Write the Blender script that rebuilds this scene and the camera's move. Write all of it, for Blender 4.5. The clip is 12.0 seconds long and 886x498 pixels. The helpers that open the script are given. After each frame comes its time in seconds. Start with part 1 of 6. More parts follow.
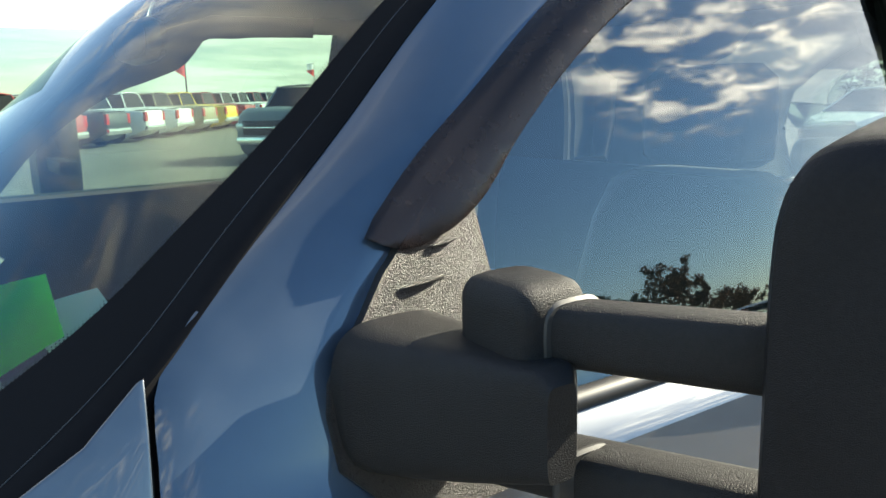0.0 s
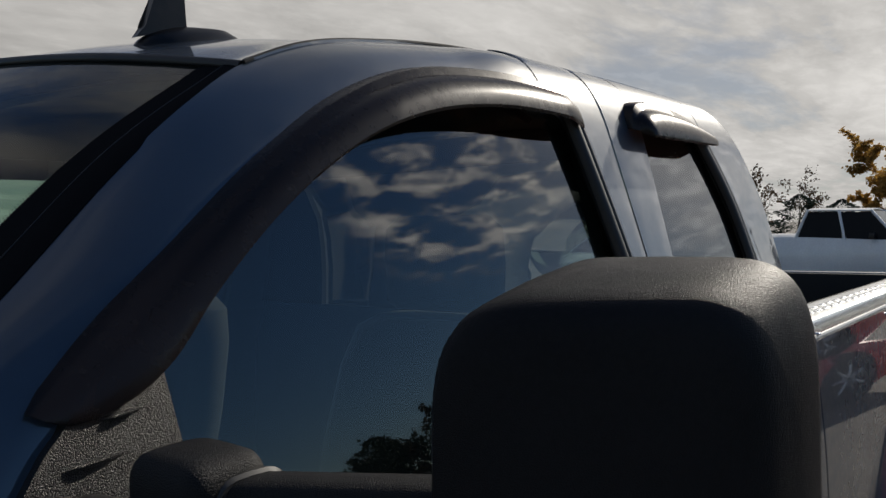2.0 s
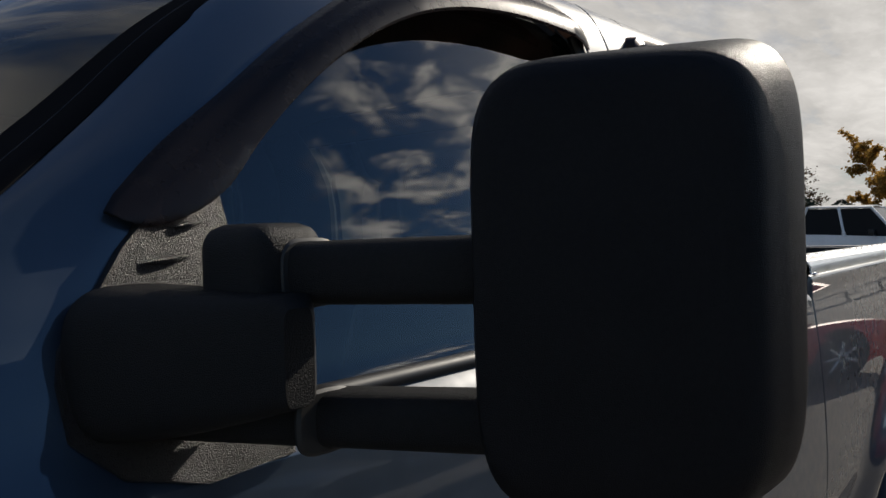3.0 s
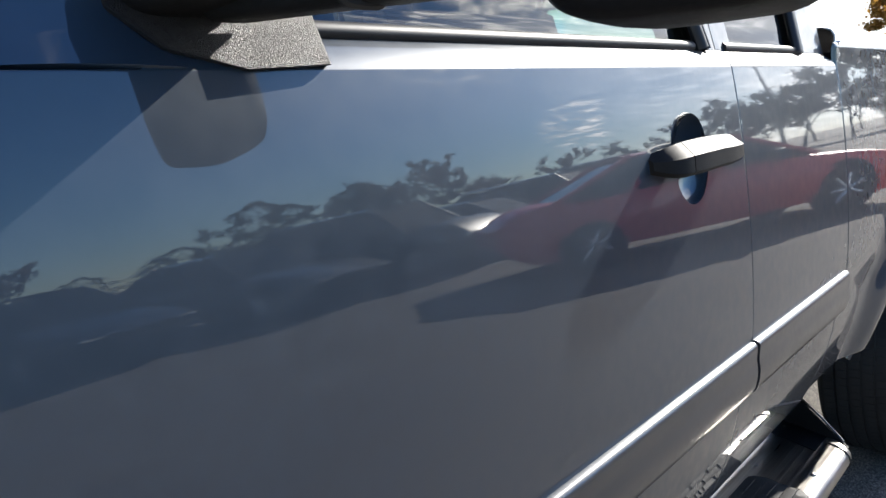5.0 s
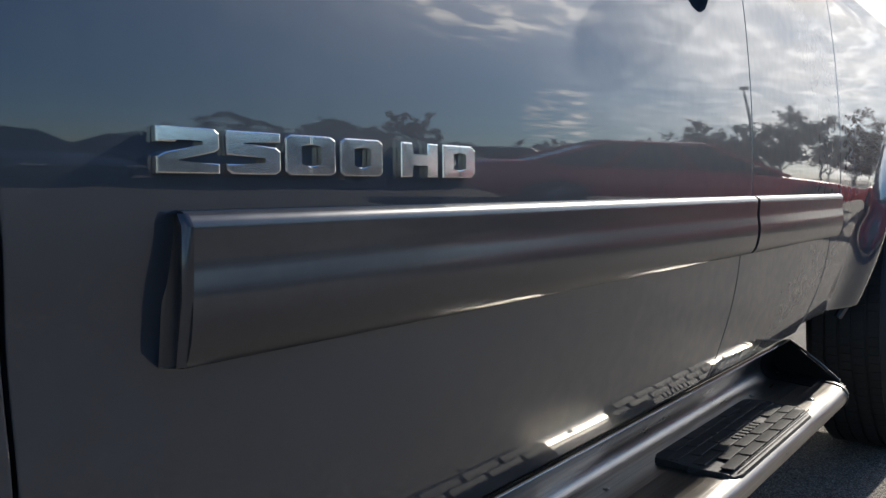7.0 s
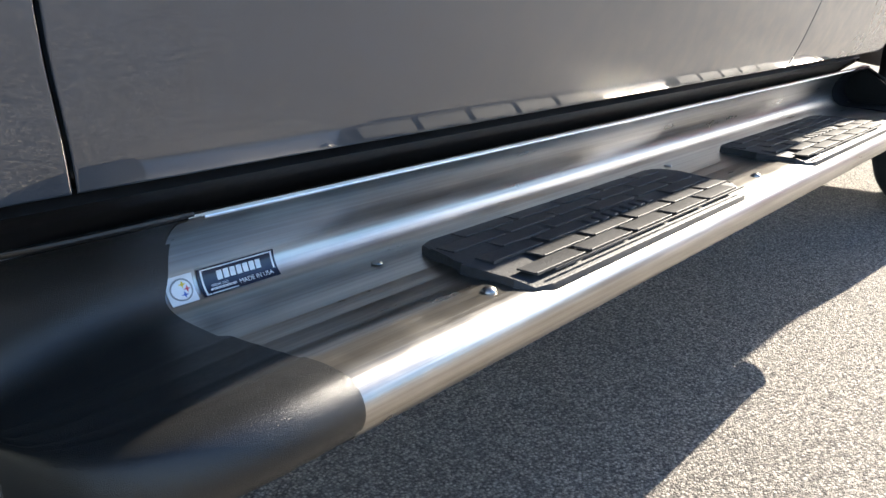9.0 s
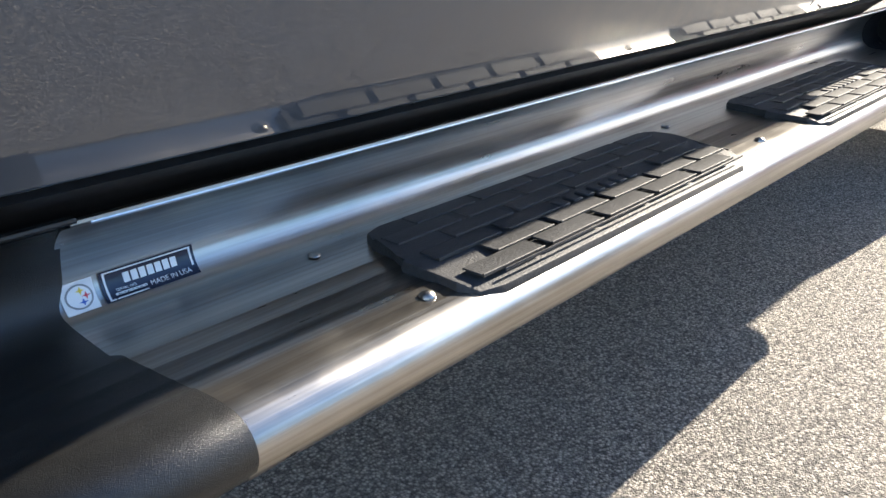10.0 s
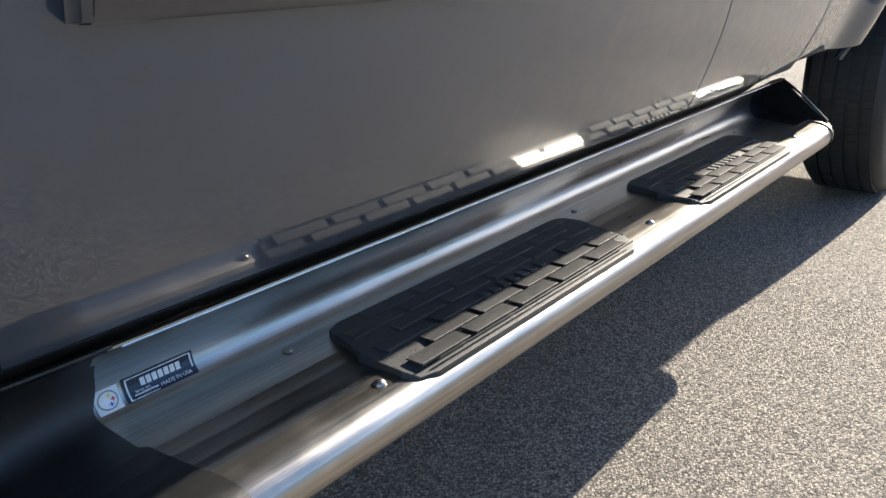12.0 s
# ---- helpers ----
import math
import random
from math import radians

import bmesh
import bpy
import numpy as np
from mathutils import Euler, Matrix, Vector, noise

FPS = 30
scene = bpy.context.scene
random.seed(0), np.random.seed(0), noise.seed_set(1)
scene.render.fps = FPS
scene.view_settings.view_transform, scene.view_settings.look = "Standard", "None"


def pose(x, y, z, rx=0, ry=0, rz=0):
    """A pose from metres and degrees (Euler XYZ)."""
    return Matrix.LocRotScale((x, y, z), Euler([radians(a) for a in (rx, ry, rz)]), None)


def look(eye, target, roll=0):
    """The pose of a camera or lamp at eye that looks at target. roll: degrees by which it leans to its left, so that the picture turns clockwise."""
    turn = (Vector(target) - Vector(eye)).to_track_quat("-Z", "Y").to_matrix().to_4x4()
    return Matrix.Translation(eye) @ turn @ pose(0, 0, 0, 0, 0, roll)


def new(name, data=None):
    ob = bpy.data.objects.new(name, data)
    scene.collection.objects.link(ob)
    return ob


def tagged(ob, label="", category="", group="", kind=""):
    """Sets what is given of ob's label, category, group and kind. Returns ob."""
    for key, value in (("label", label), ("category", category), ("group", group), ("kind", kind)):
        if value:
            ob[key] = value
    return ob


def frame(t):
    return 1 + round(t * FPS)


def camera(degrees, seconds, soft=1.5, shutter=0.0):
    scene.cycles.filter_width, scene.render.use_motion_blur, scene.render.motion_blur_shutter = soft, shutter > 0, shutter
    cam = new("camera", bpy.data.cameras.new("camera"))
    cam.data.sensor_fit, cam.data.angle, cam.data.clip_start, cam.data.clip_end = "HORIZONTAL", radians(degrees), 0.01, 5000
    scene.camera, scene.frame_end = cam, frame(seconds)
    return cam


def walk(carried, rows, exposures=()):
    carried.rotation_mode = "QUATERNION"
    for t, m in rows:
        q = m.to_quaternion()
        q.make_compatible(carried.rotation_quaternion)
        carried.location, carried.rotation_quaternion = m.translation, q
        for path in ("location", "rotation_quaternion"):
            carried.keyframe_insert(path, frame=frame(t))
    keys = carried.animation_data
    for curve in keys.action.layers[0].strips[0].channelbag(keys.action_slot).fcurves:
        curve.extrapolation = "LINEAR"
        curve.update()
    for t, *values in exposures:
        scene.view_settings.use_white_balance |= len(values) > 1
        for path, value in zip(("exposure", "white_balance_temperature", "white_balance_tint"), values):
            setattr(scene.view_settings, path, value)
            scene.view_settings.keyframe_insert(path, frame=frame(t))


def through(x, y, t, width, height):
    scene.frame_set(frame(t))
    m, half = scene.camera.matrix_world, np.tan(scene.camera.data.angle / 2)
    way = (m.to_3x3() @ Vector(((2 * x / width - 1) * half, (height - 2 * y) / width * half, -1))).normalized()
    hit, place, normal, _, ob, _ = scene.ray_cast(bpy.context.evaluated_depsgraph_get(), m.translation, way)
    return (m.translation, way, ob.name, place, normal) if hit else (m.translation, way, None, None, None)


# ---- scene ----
cam = camera(58.5, 12.0)
PATH = [
    (0, (-0.144, -0.416, 1.62), (0.964, 1.203, 1.23), -1.5),
    (0.5, (-0.101, -0.387, 1.654), (1.161, 1.137, 1.361), -1.2),
    (1, (-0.084, -0.389, 1.694), (1.292, 1.049, 1.497), -1.1),
    (1.5, (-0.082, -0.404, 1.702), (1.406, 0.928, 1.599), -1.0),
    (2, (-0.088, -0.445, 1.631), (1.46, 0.822, 1.579), -1.2),
    (2.5, (-0.113, -0.451, 1.546), (1.441, 0.807, 1.515), -1.3),
    (2.7, (-0.135, -0.462, 1.525), (1.416, 0.801, 1.494), -1.4),
    (4.3, (-0.188, -0.481, 1.329), (1.34, 0.802, 1.198), -4.5),
    (4.5, (-0.183, -0.474, 1.312), (1.331, 0.816, 1.104), -4.6),
    (5, (-0.191, -0.456, 1.269), (1.309, 0.828, 0.949), -4.8),
    (5.5, (-0.18, -0.422, 1.178), (1.331, 0.843, 0.837), -4.2),
    (6, (-0.198, -0.402, 1.057), (1.324, 0.853, 0.724), -2.3),
    (6.5, (-0.21, -0.404, 0.914), (1.351, 0.839, 0.781), -2.7),
    (6.7, (-0.214, -0.413, 0.884), (1.351, 0.829, 0.798), -2.6),
    (8.3, (-0.2, -0.373, 0.681), (1.331, 0.885, 0.415), -0.7),
    (8.5, (-0.204, -0.355, 0.668), (1.316, 0.892, 0.298), -0.6),
    (9, (-0.189, -0.341, 0.635), (1.252, 0.913, 0.041), -0.2),
    (9.5, (-0.161, -0.317, 0.637), (1.225, 0.942, -0.065), -0.3),
    (10, (-0.077, -0.336, 0.664), (1.268, 0.929, -0.104), -0.5),
    (10.5, (-0.014, -0.395, 0.726), (1.321, 0.884, -0.035), -1.3),
    (11, (0.009, -0.425, 0.763), (1.384, 0.822, 0.019), -1.6),
    (11.5, (-0.008, -0.456, 0.802), (1.412, 0.753, 0.08), -1.7),
    (12, (-0.177, -0.436, 0.788), (1.278, 0.75, 0.096), -1.3),
]
walk(cam, [(t, look(eye, target, roll)) for t, eye, target, roll in PATH],
     exposures=[(0, 2.15, 7150, 2), (0.5, 1.44, 7050, 5), (1.0, 0.34, 6650, 8), (1.5, -0.45, 6450, 9), (2.7, -0.34, 6700, 10), (4.3, 0.35, 6000, 9), (5.0, 1.15, 6200, 10), (5.5, 1.22, 6350, 10), (6.0, 1.26, 6450, 10),
                (6.7, 0.50, 6450, 10), (8.3, 1.6, 7000, 10), (9.0, 2.37, 6850, 10), (9.5, 2.40, 6850, 10), (10.2, 2.26, 6900, 10), (11.0, 2.26, 7000, 10), (12.0, 1.80, 6900, 10)])

# ---- world and sun ----
SUN = Vector((1.0, -0.09, 0.57)).normalized()
world = bpy.data.worlds.new("sky")
scene.world = world
world.use_nodes = True


def build_sky():
    nt = world.node_tree
    nt.nodes.clear()
    N, L = nt.nodes.new, nt.links.new
    out, bg = N("ShaderNodeOutputWorld"), N("ShaderNodeBackground")
    sky = N("ShaderNodeTexSky")
    sky.sky_type, sky.sun_disc = "NISHITA", False
    sky.sun_elevation = math.asin(SUN.z)
    sky.sun_rotation = math.atan2(SUN.x, SUN.y)
    sky.air_density, sky.dust_density, sky.ozone_density = 1.0, 0.15, 1.2
    tc, sep = N("ShaderNodeTexCoord"), N("ShaderNodeSeparateXYZ")
    L(tc.outputs["Generated"], sep.inputs[0])
    up = N("ShaderNodeMath"); up.operation = "MAXIMUM"; up.inputs[1].default_value = 0.0
    L(sep.outputs["Z"], up.inputs[0])
    lift = N("ShaderNodeMath"); lift.operation = "ADD"; lift.inputs[1].default_value = 0.12
    L(up.outputs[0], lift.inputs[0])
    flat = []
    for axis in "XY":
        d = N("ShaderNodeMath"); d.operation = "DIVIDE"
        L(sep.outputs[axis], d.inputs[0]); L(lift.outputs[0], d.inputs[1]); flat.append(d)
    comb = N("ShaderNodeCombineXYZ")
    L(flat[0].outputs[0], comb.inputs[0]); L(flat[1].outputs[0], comb.inputs[1])

    def cloud(scale, stretch, detail, lo, hi, seed):
        mp = N("ShaderNodeMapping"); mp.inputs["Scale"].default_value = stretch
        mp.inputs["Location"].default_value = (seed, seed * 0.7, seed * 0.3)
        mp.inputs["Rotation"].default_value = (0, 0, 0.5)
        L(comb.outputs[0], mp.inputs[0])
        nz = N("ShaderNodeTexNoise"); nz.inputs["Scale"].default_value = scale
        nz.inputs["Detail"].default_value = detail; nz.inputs["Roughness"].default_value = 0.60
        nz.inputs["Distortion"].default_value = 0.3
        L(mp.outputs[0], nz.inputs["Vector"])
        r = N("ShaderNodeMapRange"); r.interpolation_type = "SMOOTHSTEP"
        r.inputs["From Min"].default_value, r.inputs["From Max"].default_value = lo, hi
        L(nz.outputs[0], r.inputs["Value"])
        return r

    sheet = cloud(0.55, (1, 1, 1), 3, 0.56, 0.66, 3.1)      # broad fields of cloud
    flock = cloud(6.0, (1, 1.7, 1), 12, 0.44, 0.68, 8.4)     # small rippled puffs within them
    wisp = cloud(1.1, (0.45, 1.8, 1), 6, 0.56, 0.86, 1.7)
    streak = cloud(1.7, (2.6, 0.5, 1), 8, 0.42, 0.70, 2.3)  # combed high cloud
    shade = cloud(1.1, (0.8, 1.7, 1), 7, 0.28, 0.72, 5.2)   # grey and white within the cloud

    def math2(op, x, y, clamp=False):
        m = N("ShaderNodeMath"); m.operation = op; m.use_clamp = clamp
        for i, v in enumerate((x, y)):
            if isinstance(v, (int, float)):
                m.inputs[i].default_value = v
            else:
                L(v, m.inputs[i])
        return m.outputs[0]

    def towards(direction, lo, hi, top):
        d = N("ShaderNodeVectorMath"); d.operation = "DOT_PRODUCT"
        L(tc.outputs["Generated"], d.inputs[0]); d.inputs[1].default_value = Vector(direction).normalized()
        r = N("ShaderNodeMapRange"); r.interpolation_type = "SMOOTHSTEP"
        r.inputs["From Min"].default_value, r.inputs["From Max"].default_value, r.inputs["To Max"].default_value = lo, hi, top
        L(d.outputs["Value"], r.inputs["Value"])
        return r.outputs[0]

    clear = math2("SUBTRACT", 1.0, towards((0.72, -0.68, 0.12), 0.45, 0.78, 1.0))
    puffs = math2("MULTIPLY", math2("MULTIPLY", sheet.outputs[0], flock.outputs[0]), clear)
    # a thick bank of cloud on the far side of the truck, and a veil before the sun
    bank = math2("MULTIPLY", towards((0.85, 0.50, 0.20), 0.42, 0.85, 1.15), math2("ADD", math2("MULTIPLY", wisp.outputs[0], 0.5), math2("ADD", math2("MULTIPLY", shade.outputs[0], 0.45), 0.66)))
    field = math2("MULTIPLY", towards((0.775, -0.50, 0.39), 0.981, 0.993, 1.0), flock.outputs[0])
    low = math2("MULTIPLY", towards((0.863, -0.492, 0.105), 0.9984, 0.9997, 1.0), flock.outputs[0])
    puffs = math2("MAXIMUM", puffs, math2("MAXIMUM", field, low))
    veil = math2("MULTIPLY", towards((-0.75, 0.25, 0.60), 0.58, 0.95, 0.5), shade.outputs[0])
    combed = math2("MULTIPLY", towards((0.03, 0.80, 0.60), 0.90, 0.98, 0.95), streak.outputs[0])
    bank = math2("MULTIPLY", bank, math2("SUBTRACT", 1.0, towards((0.70, -0.02, 0.72), 0.88, 0.985, 0.65)))
    bank = math2("MAXIMUM", math2("MULTIPLY", bank, math2("SUBTRACT", 1.0, towards((0.05, 0.80, 0.60), 0.86, 0.97, 0.85))), math2("MAXIMUM", veil, combed))
    cover = math2("ADD", math2("ADD", puffs, bank), towards(SUN, 0.95, 1.0, 0.9), True)
    light = math2("MULTIPLY", math2("ADD", math2("ADD", math2("MULTIPLY", shade.outputs[0], 0.45), math2("MULTIPLY", flock.outputs[0], math2("ADD", towards((0.70, -0.60, 0.35), 0.6, 0.95, 0.45), 0.10))), 0.66), math2("ADD", math2("ADD", towards(SUN, 0.35, 1.0, 2.0), towards((0.7, -0.7, 0.3), 0.6, 0.95, 5.5)), 6.2))
    tint = N("ShaderNodeVectorMath"); tint.operation = "SCALE"
    tint.inputs[0].default_value = (1.0, 0.972, 0.935)
    L(light, tint.inputs["Scale"])
    mix = N("ShaderNodeMix"); mix.data_type = "RGBA"
    hs = N("ShaderNodeHueSaturation"); hs.inputs["Saturation"].default_value = 1.08; hs.inputs["Value"].default_value = 0.82
    cool = N("ShaderNodeMix"); cool.data_type, cool.blend_type = "RGBA", "MULTIPLY"
    cool.inputs["Factor"].default_value, cool.inputs["B"].default_value = 1.0, (0.74, 0.90, 1.12, 1)
    L(sky.outputs[0], cool.inputs["A"]); L(cool.outputs["Result"], hs.inputs["Color"])
    L(cover, mix.inputs["Factor"]); L(hs.outputs[0], mix.inputs["A"]); L(tint.outputs[0], mix.inputs["B"])
    bg.inputs["Strength"].default_value = 0.10
    L(mix.outputs["Result"], bg.inputs["Color"]); L(bg.outputs[0], out.inputs["Surface"])


build_sky()
sun = new("sun", bpy.data.lights.new("sun", "SUN"))
sun.data.energy, sun.data.angle, sun.data.color = 4.5, radians(0.53), (1.0, 0.93, 0.82)
sun.matrix_world = look(SUN * 30, (0, 0, 0))


# ---- materials ----
def mat(name, base, rough=0.5, metal=0.0, coat=0.0, coat_rough=0.03, vary=0.15, scale=8.0, bump=0.0, bump_scale=200.0,
        rough_vary=0.1, spec=0.5, second=None, detail=4.0, deep=1.2):
    """A surface with colour varying at two scales, uneven gloss and fine relief."""
    m = bpy.data.materials.new(name)
    m.use_nodes = True
    nt = m.node_tree
    N, L = nt.nodes.new, nt.links.new
    b = nt.nodes["Principled BSDF"]
    b.inputs["Roughness"].default_value, b.inputs["Metallic"].default_value = rough, metal
    b.inputs["Coat Weight"].default_value, b.inputs["Coat Roughness"].default_value = coat, coat_rough
    b.inputs["Specular IOR Level"].default_value = spec
    b.inputs["Coat IOR"].default_value = 1.74
    tc = N("ShaderNodeTexCoord")
    n1, n2 = N("ShaderNodeTexNoise"), N("ShaderNodeTexNoise")
    n1.inputs["Scale"].default_value, n1.inputs["Detail"].default_value = scale, detail
    n2.inputs["Scale"].default_value, n2.inputs["Detail"].default_value = scale * 14, 3
    L(tc.outputs["Object"], n1.inputs["Vector"]); L(tc.outputs["Object"], n2.inputs["Vector"])
    add = N("ShaderNodeMath"); add.operation = "ADD"
    L(n1.outputs[0], add.inputs[0]); L(n2.outputs[0], add.inputs[1])
    ramp = N("ShaderNodeMapRange")
    ramp.inputs["From Min"].default_value, ramp.inputs["From Max"].default_value = 0.7, 1.3
    L(add.outputs[0], ramp.inputs["Value"])
    mx = N("ShaderNodeMix"); mx.data_type = "RGBA"
    lo = [c * (1 - vary) for c in base]
    hi = second or [min(1.0, c * (1 + vary)) for c in base]
    mx.inputs["A"].default_value, mx.inputs["B"].default_value = (*lo, 1), (*hi, 1)
    L(ramp.outputs[0], mx.inputs["Factor"]); L(mx.outputs["Result"], b.inputs["Base Color"])
    rr = N("ShaderNodeMapRange")
    rr.inputs["To Min"].default_value = max(0.02, rough * (1 - rough_vary))
    rr.inputs["To Max"].default_value = min(1.0, rough * (1 + rough_vary))
    L(ramp.outputs[0], rr.inputs["Value"]); L(rr.outputs[0], b.inputs["Roughness"])
    if bump:
        n3, bp = N("ShaderNodeTexNoise"), N("ShaderNodeBump")
        n3.inputs["Scale"].default_value, n3.inputs["Detail"].default_value = bump_scale, 2
        bp.inputs["Strength"].default_value, bp.inputs["Distance"].default_value = bump, deep / bump_scale
        L(tc.outputs["Object"], n3.inputs["Vector"]); L(n3.outputs[0], bp.inputs["Height"])
        L(bp.outputs[0], b.inputs["Normal"])
    return m


def glass_mat(name, tint, mix=0.75, rough=0.0):
    """Tinted pane: part clear, part mirror by the angle."""
    m = bpy.data.materials.new(name)
    m.use_nodes = True
    nt = m.node_tree
    nt.nodes.clear()
    N, L = nt.nodes.new, nt.links.new
    out, tr, gl, fr, ms = (N("ShaderNodeOutputMaterial"), N("ShaderNodeBsdfTransparent"), N("ShaderNodeBsdfGlossy"),
                           N("ShaderNodeFresnel"), N("ShaderNodeMixShader"))
    tr.inputs["Color"].default_value = (*tint, 1)
    gl.inputs["Roughness"].default_value = rough
    fr.inputs["IOR"].default_value = mix
    L(fr.outputs[0], ms.inputs[0]); L(tr.outputs[0], ms.inputs[1]); L(gl.outputs[0], ms.inputs[2])
    L(ms.outputs[0], out.inputs["Surface"])
    return m


def paint(name, base, metal=0.35, rough=0.38, coat=1.0):
    m = mat(name, base, rough=rough, metal=metal, coat=coat, coat_rough=0.015, vary=0.10, scale=3.0, rough_vary=0.15)
    # wiped smears and a little dust in the gloss
    nt = m.node_tree
    N, L = nt.nodes.new, nt.links.new
    tc, mp, nz, mr = N("ShaderNodeTexCoord"), N("ShaderNodeMapping"), N("ShaderNodeTexNoise"), N("ShaderNodeMapRange")
    mp.inputs["Scale"].default_value, mp.inputs["Rotation"].default_value = (2.0, 5.0, 7.0), (0.0, 0.5, 0.3)
    nz.inputs["Scale"].default_value, nz.inputs["Detail"].default_value = 1.6, 8
    mr.inputs["From Min"].default_value, mr.inputs["From Max"].default_value = 0.45, 0.75
    mr.inputs["To Min"].default_value, mr.inputs["To Max"].default_value = 0.010, 0.040
    L(tc.outputs["Object"], mp.inputs[0]); L(mp.outputs[0], nz.inputs["Vector"]); L(nz.outputs[0], mr.inputs["Value"])
    L(mr.outputs[0], nt.nodes["Principled BSDF"].inputs["Coat Roughness"])
    return m


M = {}
M["blue"] = paint("dark_blue_metallic_paint", (0.020, 0.036, 0.058), metal=0.12, rough=0.45)
M["black_plastic"] = mat("textured_black_plastic", (0.016, 0.0155, 0.0155), spec=0.16, rough=0.50, bump=0.8, bump_scale=1150, vary=0.2, scale=20)
M["grain"] = mat("grained_black_plastic", (0.012, 0.0105, 0.0095), rough=0.34, spec=0.42, bump=1.0, bump_scale=1000, deep=3.0, vary=0.15, scale=300, rough_vary=0.3)
M["head"] = mat("mirror_housing_plastic", (0.012, 0.0112, 0.0118), spec=0.13, rough=0.46, bump=0.6, bump_scale=1300, vary=0.2, scale=20)
M["pad"] = mat("moulded_step_rubber", (0.034, 0.034, 0.035), rough=0.60, spec=0.25, bump=0.3, bump_scale=500, vary=0.3, scale=12)
M["smooth_black"] = mat("smooth_black_plastic", (0.010, 0.010, 0.011), rough=0.32, spec=0.3, vary=0.2, scale=10)
M["trim"] = mat("matte_black_trim", (0.008, 0.008, 0.009), rough=0.85, spec=0.03, vary=0.2, scale=10)
M["rubber"] = mat("black_rubber", (0.018, 0.018, 0.019), rough=0.55, bump=0.3, bump_scale=500, vary=0.3, scale=12)
M["seal"] = mat("window_seal", (0.01, 0.01, 0.011), rough=0.5, vary=0.2, scale=30)
# near-black with the shade of gaps, recesses and undersides put into the colour
M["void"] = mat("shaded_recess_black", (0.012, 0.012, 0.012), rough=0.8, vary=0.4, scale=6)
M["chrome"] = mat("chrome", (0.86, 0.86, 0.87), rough=0.16, metal=1.0, vary=0.04, scale=15)
M["interior"] = mat("dark_interior_trim", (0.022, 0.022, 0.024), rough=0.75, bump=0.2, bump_scale=300, vary=0.2)
M["cloth"] = mat("dark_grey_seat_cloth", (0.035, 0.036, 0.04), rough=0.9, bump=0.4, bump_scale=700, vary=0.2)
M["glass"] = glass_mat("side_window_glass", (0.47, 0.57, 0.52), 1.92)
M["glass_rear"] = glass_mat("tinted_rear_glass", (0.12, 0.13, 0.13), 2.0)
M["windshield"] = glass_mat("windshield_glass", (0.64, 0.82, 0.70), 1.28)
M["green_paper"] = mat("bright_green_paper", (0.05, 0.95, 0.03), rough=0.6, vary=0.04)
M["satin"] = mat("satin_blue_moulding", (0.032, 0.036, 0.046), rough=0.34, metal=0.25, coat=0.7, coat_rough=0.14, vary=0.12, scale=6)
M["edge"] = mat("polished_steel_edge", (0.72, 0.71, 0.70), rough=0.34, metal=1.0, vary=0.08, scale=30)
M["rocker"] = mat("dull_black_sill", (0.007, 0.007, 0.0075), rough=0.40, spec=0.16, vary=0.3, scale=9)
M["cap"] = mat("grained_end_cap", (0.013, 0.013, 0.0125), rough=0.34, bump=0.5, bump_scale=1400, vary=0.15, scale=60)
M["dash"] = mat("grey_dash_vinyl", (0.075, 0.10, 0.09), rough=0.6, bump=0.3, bump_scale=500, vary=0.15)
M["white_paper"] = mat("white_paper", (0.75, 0.78, 0.80), rough=0.7, vary=0.04)


